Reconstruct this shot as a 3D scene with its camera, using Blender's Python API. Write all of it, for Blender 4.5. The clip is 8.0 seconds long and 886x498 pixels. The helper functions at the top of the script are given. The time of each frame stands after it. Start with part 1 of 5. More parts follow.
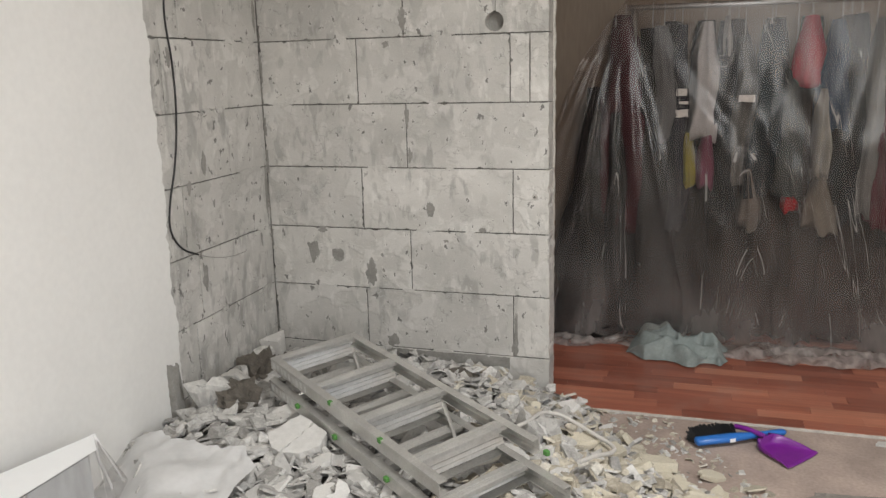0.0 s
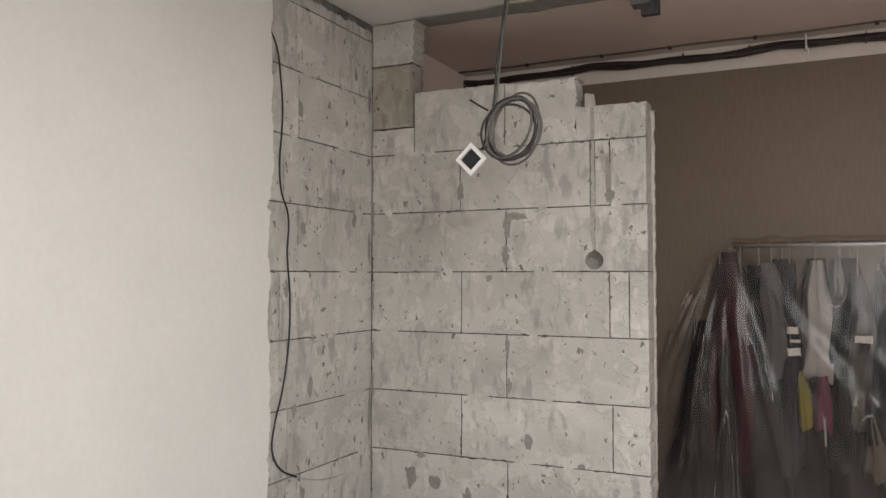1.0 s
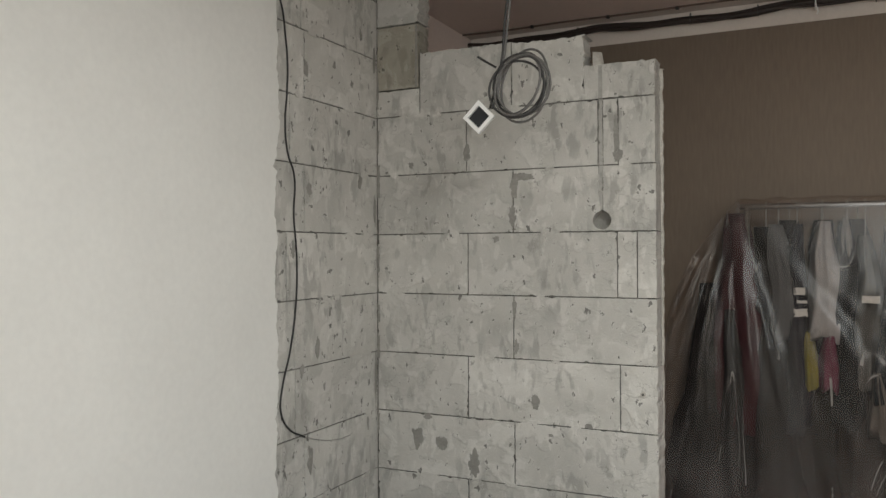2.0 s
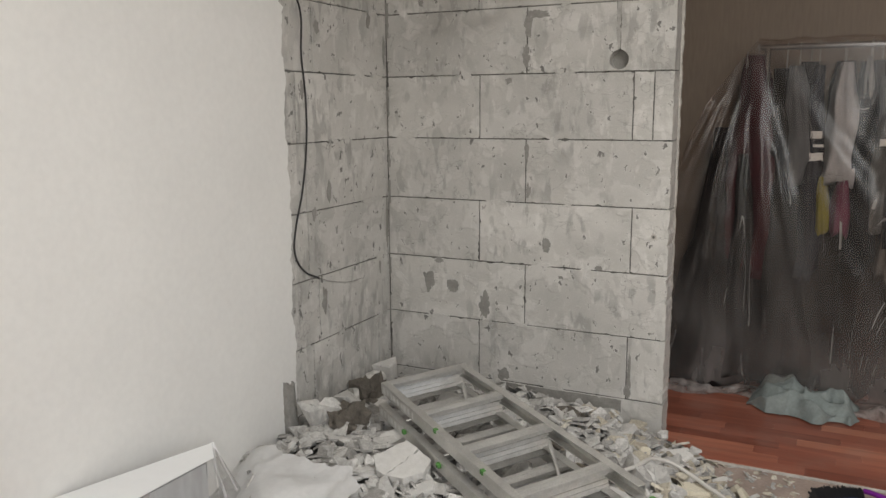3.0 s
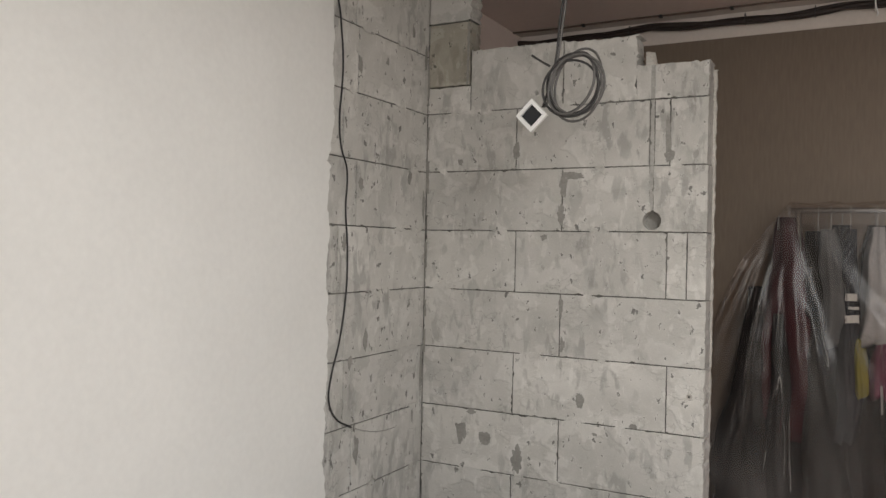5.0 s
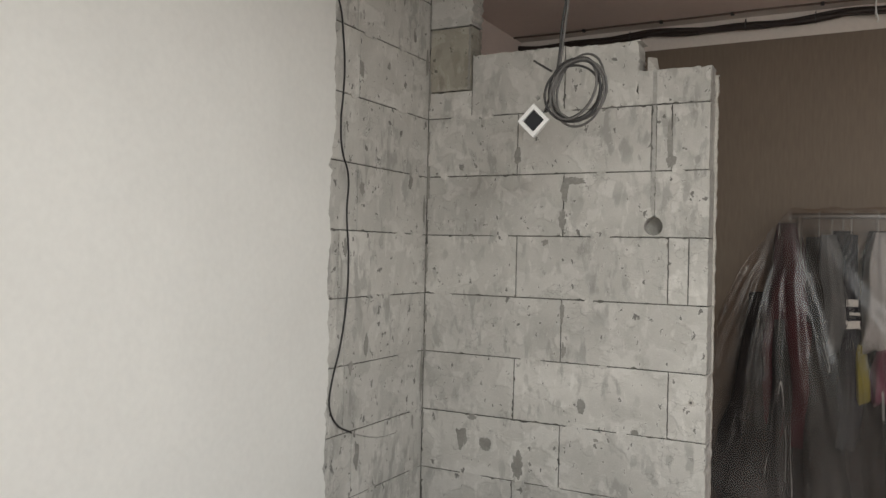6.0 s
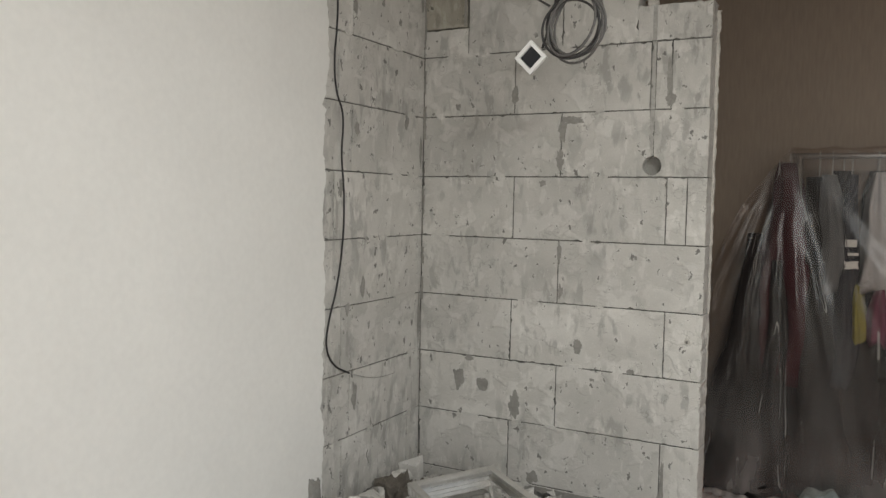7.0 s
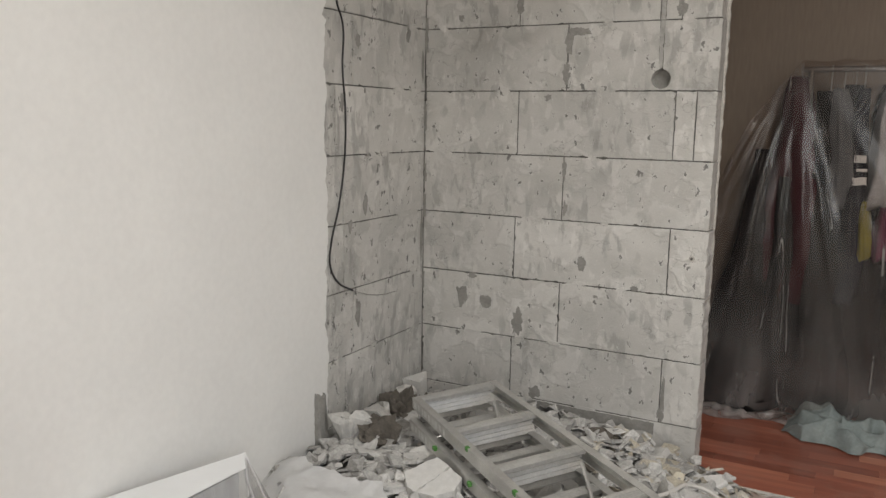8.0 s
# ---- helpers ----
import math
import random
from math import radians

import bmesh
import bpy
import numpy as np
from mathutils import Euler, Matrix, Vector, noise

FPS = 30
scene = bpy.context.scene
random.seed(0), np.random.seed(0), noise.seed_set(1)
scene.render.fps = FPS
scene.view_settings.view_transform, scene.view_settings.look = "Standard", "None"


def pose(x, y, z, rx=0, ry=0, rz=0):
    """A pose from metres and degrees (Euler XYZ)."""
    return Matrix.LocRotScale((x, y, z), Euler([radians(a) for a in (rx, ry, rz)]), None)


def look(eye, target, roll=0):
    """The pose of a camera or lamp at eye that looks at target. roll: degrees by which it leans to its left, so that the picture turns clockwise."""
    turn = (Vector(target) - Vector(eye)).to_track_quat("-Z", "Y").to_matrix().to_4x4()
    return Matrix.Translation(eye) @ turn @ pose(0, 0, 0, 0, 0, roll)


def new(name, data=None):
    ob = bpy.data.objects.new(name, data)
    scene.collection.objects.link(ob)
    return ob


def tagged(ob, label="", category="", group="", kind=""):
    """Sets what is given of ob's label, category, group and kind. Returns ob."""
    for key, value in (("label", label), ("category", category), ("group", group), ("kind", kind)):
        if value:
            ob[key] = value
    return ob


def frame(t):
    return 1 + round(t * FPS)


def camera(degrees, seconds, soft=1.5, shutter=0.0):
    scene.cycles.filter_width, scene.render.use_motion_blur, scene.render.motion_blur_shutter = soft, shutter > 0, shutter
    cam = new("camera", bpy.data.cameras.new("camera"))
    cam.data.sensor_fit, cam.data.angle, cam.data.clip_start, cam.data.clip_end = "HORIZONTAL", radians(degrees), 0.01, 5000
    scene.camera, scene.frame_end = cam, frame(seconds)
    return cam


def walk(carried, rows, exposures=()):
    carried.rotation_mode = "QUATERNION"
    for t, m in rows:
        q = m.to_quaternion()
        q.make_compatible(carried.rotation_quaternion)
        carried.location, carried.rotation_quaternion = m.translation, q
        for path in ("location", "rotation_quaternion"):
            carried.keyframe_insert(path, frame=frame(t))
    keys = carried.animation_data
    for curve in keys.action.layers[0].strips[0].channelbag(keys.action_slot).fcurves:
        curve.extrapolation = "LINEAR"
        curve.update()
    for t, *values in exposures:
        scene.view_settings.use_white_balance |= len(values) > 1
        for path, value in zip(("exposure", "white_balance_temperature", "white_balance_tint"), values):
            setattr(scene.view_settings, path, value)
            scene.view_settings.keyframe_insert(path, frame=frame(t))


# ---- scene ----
cam = camera(58.1, 8.0)
PATH = [
    (0, (1.613, -2.958, 1.287), (1.035, -1.095, 0.847), -1.4),
    (0.5, (1.666, -3.003, 1.319), (0.908, -1.176, 1.022), 0.1),
    (1, (1.704, -2.975, 1.391), (0.84, -1.173, 1.46), -0.0),
    (1.2, (1.704, -2.975, 1.41), (0.832, -1.181, 1.561), -0.0),
    (2.3, (1.661, -2.973, 1.299), (0.811, -1.168, 1.154), -0.2),
    (2.5, (1.663, -2.963, 1.285), (0.815, -1.171, 1.02), -0.1),
    (3, (1.635, -2.972, 1.28), (0.776, -1.2, 0.933), -0.3),
    (3.5, (1.628, -2.989, 1.291), (0.737, -1.235, 0.932), -0.2),
    (4, (1.621, -3.012, 1.328), (0.7, -1.256, 1.061), 0.5),
    (4.5, (1.647, -3.017, 1.336), (0.697, -1.258, 1.302), 1.1),
    (6, (1.625, -3.018, 1.337), (0.686, -1.252, 1.345), 1.3),
    (6.5, (1.642, -3.003, 1.332), (0.696, -1.241, 1.324), 1.3),
    (7, (1.632, -2.994, 1.313), (0.695, -1.231, 1.189), 1.1),
    (7.5, (1.627, -2.986, 1.301), (0.694, -1.236, 1.04), 1.0),
    (8, (1.599, -2.976, 1.292), (0.68, -1.229, 0.973), 1.0),
]
EXPOSURES = [(0.0, 0.05, 6500, 10), (0.5, 0.0, 6500, 10), (1.0, -0.12, 6650, 11), (1.2, -0.12, 6650, 11), (2.3, -0.37, 6450, 5), (3.0, -0.23, 6550, 10), (3.5, -0.22, 6550, 11), (4.5, -0.21, 6600, 11), (6.0, -0.24, 6500, 8), (6.5, -0.27, 6500, 7), (7.5, -0.24, 6500, 8), (8.0, -0.23, 6550, 10)]
walk(cam, [(t, look(eye, target, roll)) for t, eye, target, roll in PATH], EXPOSURES)

# ---------- world and light ----------
world = bpy.data.worlds.new("world")
scene.world = world
world.use_nodes = True
wn = world.node_tree
sky = wn.nodes.new("ShaderNodeTexSky")
sky.sky_type, sky.sun_disc = "NISHITA", False
sky.sun_elevation, sky.sun_rotation = radians(30), radians(200)
wn.links.new(sky.outputs[0], wn.nodes["Background"].inputs[0])
wn.nodes["Background"].inputs[1].default_value = 0.12


def lamp(name, kind, m, power, color, size=(1, 1)):
    data = bpy.data.lights.new(name, kind)
    data.energy, data.color = power, color
    if kind == "AREA":
        data.shape, data.size, data.size_y = "RECTANGLE", size[0], size[1]
    ob = new(name, data)
    ob.matrix_world = m
    return ob


# inferred overhead light above the camera, and weak added daylight of unseen windows behind and beside it
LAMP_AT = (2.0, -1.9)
overhead_lamp = lamp("overhead_light", "AREA", look((*LAMP_AT, 2.425), (*LAMP_AT, 0)), 50, (1.0, 0.982, 0.955), (0.42, 0.42))
overhead_lamp.data.shape = "DISK"
# both window lights are added fill; neither window is in view
lamp("added_window_light", "AREA", look((2.62, -4.62, 1.6), (1.7, 0, 0.2)), 46, (1.0, 0.985, 0.97), (1.5, 1.4))
lamp("added_side_light", "AREA", look((3.52, -2.5, 1.55), (0, -2.5, 0.5)), 8, (1.0, 0.99, 0.985), (2.25, 1.45))

# ---------- plan ----------
XL = -0.066           # face of the bare blocks of the left wall
XE = 1.115            # free end of the partition
THICK = 0.10          # the partition
CEIL = 2.488
FAR = 1.0             # papered wall of the closet
XR, YR = 3.5, -4.6    # right and rear walls
COURSE = [0.0, 0.16, 0.41, 0.66, 0.91, 1.16, 1.41, 1.66, 1.91, 2.16]
rng = random.Random(7)


# ---------- materials ----------
def material(name, rough=0.8, metal=0.0):
    mat = bpy.data.materials.new(name)
    mat.use_nodes = True
    nt = mat.node_tree
    b = nt.nodes["Principled BSDF"]
    b.inputs["Roughness"].default_value, b.inputs["Metallic"].default_value = rough, metal
    return mat, nt, b


def node(nt, kind, **values):
    n = nt.nodes.new(kind)
    for key, v in values.items():
        n.inputs[key.replace("_", " ")].default_value = v
    return n


def coords(nt, scale=(1, 1, 1), local=False, rot=(0, 0, 0)):
    m = node(nt, "ShaderNodeMapping")
    m.inputs["Scale"].default_value = scale
    m.inputs["Rotation"].default_value = [radians(a) for a in rot]
    if local:
        nt.links.new(nt.nodes.new("ShaderNodeTexCoord").outputs["Object"], m.inputs["Vector"])
    else:
        nt.links.new(nt.nodes.new("ShaderNodeNewGeometry").outputs["Position"], m.inputs["Vector"])
    return m.outputs["Vector"]


def grain(nt, vec, scale, detail=4.0, rough=0.55, dist=0.0):
    n = node(nt, "ShaderNodeTexNoise", Scale=scale, Detail=detail, Roughness=rough, Distortion=dist)
    nt.links.new(vec, n.inputs["Vector"])
    return n.outputs["Fac"]


def steps(nt, fac, stops):
    r = nt.nodes.new("ShaderNodeValToRGB")
    el = r.color_ramp.elements
    while len(el) < len(stops):
        el.new(0.5)
    for e, (p, c) in zip(el, stops):
        e.position = p
        e.color = (*c, 1) if not isinstance(c, (int, float)) else (c, c, c, 1)
    nt.links.new(fac, r.inputs[0])
    return r.outputs[0]


def mix(nt, fac, a, b, how="MIX"):
    m = nt.nodes.new("ShaderNodeMix")
    m.data_type, m.blend_type = "RGBA", how
    for k, v in ((0, fac), (6, a), (7, b)):
        if isinstance(v, bpy.types.NodeSocket):
            nt.links.new(v, m.inputs[k])
        elif isinstance(v, (int, float)):
            m.inputs[k].default_value = v if k == 0 else (v, v, v, 1)
        else:
            m.inputs[k].default_value = (*v, 1)
    return m.outputs[2]


def relief(nt, b, height, strength, distance):
    n = node(nt, "ShaderNodeBump", Strength=strength, Distance=distance)
    nt.links.new(height, n.inputs["Height"])
    nt.links.new(n.outputs[0], b.inputs["Normal"])


def rand(nt):
    return nt.nodes.new("ShaderNodeObjectInfo").outputs["Random"]


def aac(name, light, dark, smear):
    """Aerated concrete: soft cloudy tone, trowel dabs, pale glue smears, crisp chips and pores."""
    mat, nt, b = material(name, 0.95)
    v = coords(nt)
    base = mix(nt, steps(nt, grain(nt, v, 3.2, 5, 0.6, 0.5), [(0.33, 0.0), (0.67, 1.0)]), dark, light)
    # broad pale skins of scraped glue with one sharp side
    skin = grain(nt, coords(nt, (1, 1, 1.25), rot=(0, 18, 0)), 6.5, 5, 0.55, 0.3)
    base = mix(nt, steps(nt, skin, [(0.54, 0.0), (0.575, 0.4), (0.70, 0.2)]), base, smear)
    # dabs of the trowel: short darker strokes in two directions, gathered in fields
    height = None
    for turn, size, seat, force in ((32, 9.0, 2.6, 0.54), (-14, 12.0, 3.4, 0.46)):
        field = steps(nt, grain(nt, coords(nt, rot=(0, turn, 40)), seat, 2), [(0.47, 0.0), (0.58, 1.0)])
        dab = steps(nt, grain(nt, coords(nt, (2.2, 2.2, 0.85), rot=(0, turn, 0)), size, 3, 0.5, 0.2), [(0.53, 0.0), (0.60, force)])
        dab = mix(nt, 1.0, dab, field, "MULTIPLY")
        base = mix(nt, dab, base, [c * 0.60 for c in dark])
        height = dab if height is None else mix(nt, 1.0, height, dab, "ADD")
    # pale flicks
    flick = steps(nt, grain(nt, coords(nt, (2.0, 2.0, 0.7), rot=(0, -22, 0)), 15.0, 3, 0.5, 0.3), [(0.61, 0.0), (0.65, 0.25)])
    base = mix(nt, flick, base, [min(0.84, c * 1.12) for c in smear])
    # thin curved rims where the scraped skin broke off
    torn = steps(nt, grain(nt, coords(nt, rot=(0, 30, 20)), 5.5, 2), [(0.50, 0.0), (0.58, 1.0)])
    rim = grain(nt, coords(nt, (1, 1, 1.3), rot=(0, 30, 0)), 10.0, 3, 0.55, 0.25)
    base = mix(nt, mix(nt, 1.0, steps(nt, rim, [(0.55, 0.0), (0.558, 0.5), (0.575, 0.0)]), torn, "MULTIPLY"), base, [c * 0.5 for c in dark])
    # chips: shade in the hollow and a lit edge beside it put into the colour
    spots = steps(nt, grain(nt, coords(nt, rot=(0, 0, 15)), 4.6, 2), [(0.37, 0.0), (0.47, 1.0)])
    chip = grain(nt, coords(nt, (1.3, 1.3, 0.9), rot=(0, 35, 0)), 26.0, 4, 0.6, 0.25)
    lip = mix(nt, 1.0, steps(nt, chip, [(0.628, 0.0), (0.655, 0.95)]), spots, "MULTIPLY")
    base = mix(nt, mix(nt, 1.0, steps(nt, chip, [(0.59, 0.0), (0.618, 0.45), (0.635, 0.0)]), spots, "MULTIPLY"), base, smear)
    base = mix(nt, lip, base, [c * 0.42 for c in dark])
    base = mix(nt, 0.4, base, steps(nt, grain(nt, v, 240, 3), [(0.3, 0.66), (0.7, 1.0)]), "MULTIPLY")
    base = mix(nt, 1.0, base, steps(nt, rand(nt), [(0.0, 0.90), (1.0, 1.05)]), "MULTIPLY")
    nt.links.new(base, b.inputs["Base Color"])
    h = mix(nt, 0.35, steps(nt, skin, [(0.50, 0.0), (0.54, 1.0)]), steps(nt, grain(nt, v, 55, 5, 0.65), [(0.2, 0.0), (0.8, 1.0)]))
    h = mix(nt, height, h, (0.1, 0.1, 0.1))
    h = mix(nt, lip, h, (0, 0, 0))
    relief(nt, b, h, 0.5, 0.005)
    return mat


def plain(name, color, rough=0.7, metal=0.0, vary=0.12, scale=6.0, fine=120.0, bump=0.15, dist=0.002, local=False, per=0.0):
    """A surface of one colour with stains and grain at two scales."""
    mat, nt, b = material(name, rough, metal)
    v = coords(nt, local=local)
    base = mix(nt, 1.0, color, steps(nt, grain(nt, v, scale, 5, 0.6), [(0.3, 1 - vary), (0.7, 1.0)]), "MULTIPLY")
    base = mix(nt, 1.0, base, steps(nt, grain(nt, v, fine, 3), [(0.3, 1 - vary * 0.6), (0.7, 1.0)]), "MULTIPLY")
    if per:
        base = mix(nt, 1.0, base, steps(nt, rand(nt), [(0.0, 1 - per), (1.0, 1.0)]), "MULTIPLY")
    nt.links.new(base, b.inputs["Base Color"])
    if bump:
        relief(nt, b, grain(nt, v, fine, 4, 0.6), bump, dist)
    return mat


M_BLOCK = aac("aerated_block", (0.61, 0.595, 0.56), (0.46, 0.45, 0.42), (0.72, 0.705, 0.67))
M_DAMP = aac("damp_mortar", (0.42, 0.395, 0.335), (0.32, 0.30, 0.25), (0.52, 0.50, 0.45))
M_MORTAR = plain("mortar", (0.27, 0.262, 0.24), 0.95, vary=0.75, scale=9, bump=0.5, dist=0.004)
M_GREYMORTAR = plain("grey_mortar", (0.335, 0.325, 0.30), 0.95, vary=0.3, scale=16, bump=0.5, dist=0.004)
M_CHANNEL = plain("channel_filler", (0.46, 0.45, 0.42), 0.95, vary=0.3, scale=18, bump=0.5, dist=0.004)
M_PLASTER = plain("white_plaster", (0.77, 0.765, 0.74), 0.75, vary=0.07, scale=2.2, fine=45, bump=0.08, dist=0.003)
M_PLASTERRAW = plain("broken_plaster", (0.62, 0.59, 0.54), 0.95, vary=0.3, scale=25, bump=0.6, dist=0.004)
M_CEILING = plain("ceiling_paint", (0.74, 0.72, 0.69), 0.8, vary=0.06, scale=1.5, fine=60, bump=0.05)
M_PINK = plain("pink_paint", (0.80, 0.69, 0.635), 0.8, vary=0.08, scale=2, fine=60, bump=0.05)
M_BAND = plain("dull_band_paint", (0.76, 0.69, 0.63), 0.8, vary=0.1, scale=3, fine=60, bump=0.05)
M_SCREED = plain("dusty_screed", (0.50, 0.40, 0.345), 0.9, vary=0.35, scale=5, fine=90, bump=0.3)
M_WALLWHITE = plain("room_wall", (0.74, 0.72, 0.68), 0.8, vary=0.06, scale=2)


def paper():
    mat, nt, b = material("brown_wallpaper", 0.6)
    v = coords(nt, (1, 1, 0.12))
    base = mix(nt, steps(nt, grain(nt, v, 90, 3), [(0.3, 0.0), (0.7, 1.0)]), (0.15, 0.114, 0.083), (0.185, 0.142, 0.104))
    base = mix(nt, steps(nt, grain(nt, coords(nt), 2.0, 3), [(0.3, 0.0), (0.7, 0.35)]), base, (0.20, 0.155, 0.115))
    nt.links.new(base, b.inputs["Base Color"])
    relief(nt, b, grain(nt, v, 90, 3), 0.4, 0.002)
    return mat


def laminate():
    mat, nt, b = material("red_laminate", 0.38)
    v = coords(nt, (0.35, 6, 6))
    tone = steps(nt, rand(nt), [(0.0, (0.25, 0.078, 0.048)), (0.45, (0.36, 0.118, 0.073)), (0.8, (0.43, 0.15, 0.092)), (1.0, (0.54, 0.22, 0.135))])
    streak = steps(nt, grain(nt, v, 9, 6, 0.65, 0.4), [(0.3, 0.72), (0.7, 1.08)])
    base = mix(nt, 1.0, tone, streak, "MULTIPLY")
    dust = steps(nt, grain(nt, coords(nt), 7, 5, 0.6), [(0.5, 0.0), (0.8, 0.22)])
    base = mix(nt, dust, base, (0.5, 0.42, 0.36))
    nt.links.new(base, b.inputs["Base Color"])
    nt.links.new(steps(nt, dust, [(0.0, 0.34), (1.0, 0.9)]), b.inputs["Roughness"])
    return mat


def film_material(name, haze, tint, clear, mapped=False):
    """Thin polythene: mostly clear, with a glossy skin and a milky haze; if mapped, glints are painted in."""
    mat = bpy.data.materials.new(name)
    mat.use_nodes = True
    nt = mat.node_tree
    nt.nodes.remove(nt.nodes["Principled BSDF"])
    out = nt.nodes["Material Output"]
    see = node(nt, "ShaderNodeBsdfTransparent", Color=(*tint, 1))
    milk = nt.nodes.new("ShaderNodeMixShader")
    nt.links.new(node(nt, "ShaderNodeBsdfDiffuse", Color=(0.60, 0.565, 0.54, 1)).outputs[0], milk.inputs[1])
    nt.links.new(node(nt, "ShaderNodeBsdfTranslucent", Color=(0.60, 0.565, 0.54, 1)).outputs[0], milk.inputs[2])
    skin = node(nt, "ShaderNodeBsdfGlossy", Color=(1, 1, 1, 1), Roughness=0.24)
    v = coords(nt, (1.0, 1.0, 0.16))
    if mapped:
        mp = node(nt, "ShaderNodeMapping")
        mp.inputs["Scale"].default_value = (1.0, 0.06, 1.0)
        nt.links.new(nt.nodes.new("ShaderNodeUVMap").outputs[0], mp.inputs["Vector"])
        v = mp.outputs["Vector"]
    fold = grain(nt, v, 24 if mapped else 12, 2, 0.5, 0.5)
    bumpn = node(nt, "ShaderNodeBump", Strength=0.15, Distance=0.003)
    nt.links.new(fold, bumpn.inputs["Height"])
    if not mapped:
        nt.links.new(bumpn.outputs[0], skin.inputs["Normal"])
    m1, m2 = nt.nodes.new("ShaderNodeMixShader"), nt.nodes.new("ShaderNodeMixShader")
    hz = steps(nt, grain(nt, v, 14 if mapped else 17, 2 if mapped else 6, 0.5, 0.4), [(0.40, haze * 0.45), (0.60, haze), (0.76, haze * 2.2)])
    if mapped:
        # haze raised towards the floor to paint the light that the low film catches
        sep = nt.nodes.new("ShaderNodeSeparateXYZ")
        nt.links.new(coords(nt), sep.inputs[0])
        cloud = steps(nt, grain(nt, coords(nt, (1.0, 1.0, 0.45)), 5.0, 5, 0.6, 0.5), [(0.36, 0.25), (0.64, 1.0)])
        low_haze = mix(nt, 1.0, steps(nt, sep.outputs[2], [(0.05, 0.46), (0.30, 0.27), (0.62, 0.10), (0.98, 0.01)]), cloud, "MULTIPLY")
        hz = mix(nt, 1.0, hz, low_haze, "ADD")
        # bright streaks of light along the folds, painted as pale haze lines
        broken = steps(nt, grain(nt, coords(nt), 7, 3), [(0.42, 0.0), (0.56, 1.0)])
        for scale, width, force in ((8, 0.011, 0.50), (17, 0.013, 0.38)):
            line = steps(nt, grain(nt, v, scale, 3, 0.55, 0.35), [(0.5 - width, 0.0), (0.5, force), (0.5 + width, 0.0)])
            hz = mix(nt, 1.0, hz, mix(nt, 1.0, line, broken, "MULTIPLY"), "LIGHTEN")
            broken = steps(nt, grain(nt, coords(nt, (1.3, 1.3, 0.6)), 6, 2), [(0.46, 0.0), (0.60, 1.0)])
        # crinkle highlights painted as short pale ticks in all directions
        for scale, width, force in ((9, 0.008, 0.30), (19, 0.012, 0.32)):
            spots = steps(nt, grain(nt, coords(nt, (1.2, 1.0, 0.8)), scale * 0.9, 2), [(0.50, 0.0), (0.60, 1.0)])
            line = steps(nt, grain(nt, coords(nt, (1.0, 1.0, 0.7), rot=(0, 20, 0)), scale, 3, 0.55, 0.6), [(0.5 - width, 0.0), (0.5, force), (0.5 + width, 0.0)])
            hz = mix(nt, 1.0, hz, mix(nt, 1.0, line, spots, "MULTIPLY"), "LIGHTEN")
    nt.links.new(hz, m1.inputs[0])
    nt.links.new(see.outputs[0], m1.inputs[1])
    nt.links.new(milk.outputs[0], m1.inputs[2])
    lw = node(nt, "ShaderNodeLayerWeight", Blend=0.25)
    if not mapped:
        nt.links.new(bumpn.outputs[0], lw.inputs["Normal"])
    nt.links.new(steps(nt, lw.outputs["Fresnel"], [(0.0, clear), (0.3, clear * 1.6), (1.0, 0.15)]), m2.inputs[0])
    nt.links.new(m1.outputs[0], m2.inputs[1])
    nt.links.new(skin.outputs[0], m2.inputs[2])
    nt.links.new(m2.outputs[0], out.inputs[0])
    return mat


M_PAPER, M_LAMINATE = paper(), laminate()
M_FILM = film_material("clear_film", 0.032, (0.92, 0.89, 0.87), 0.026, True)
M_ALU = plain("aluminium", (0.76, 0.75, 0.72), 0.34, 0.75, vary=0.25, scale=9, fine=150, bump=0.06, local=True)
M_BLACK = plain("black_plastic", (0.02, 0.02, 0.022), 0.5, vary=0.2, bump=0.05)
M_WHITEPL = plain("white_plastic", (0.85, 0.85, 0.84), 0.35, vary=0.04, bump=0.0)


# ---------- building helpers ----------
def mesh(name, bm, mat, parent=None, label=""):
    data = bpy.data.meshes.new(name)
    bm.normal_update()
    bm.to_mesh(data)
    bm.free()
    data.materials.append(mat)
    ob = new(name, data)
    ob.parent = parent
    if label:
        ob["label"] = label
    return ob


part = mesh


def structure(name, bm, mat, label="", category=""):
    return tagged(mesh(name, bm, mat), label, category, kind="structure")


def add_box(bm, x0, x1, y0, y1, z0, z1, bevel=0.0):
    vs = [bm.verts.new((x, y, z)) for x in (x0, x1) for y in (y0, y1) for z in (z0, z1)]
    fs = [bm.faces.new([vs[i] for i in f]) for f in ((0, 1, 3, 2), (4, 6, 7, 5), (0, 4, 5, 1), (2, 3, 7, 6), (0, 2, 6, 4), (1, 5, 7, 3))]
    if bevel:
        es = list({e for f in fs for e in f.edges})
        bmesh.ops.bevel(bm, geom=es, offset=bevel, segments=2, affect="EDGES", profile=0.5)
    return vs


def box(x0, x1, y0, y1, z0, z1, bevel=0.0):
    bm = bmesh.new()
    add_box(bm, x0, x1, y0, y1, z0, z1, bevel)
    return bm


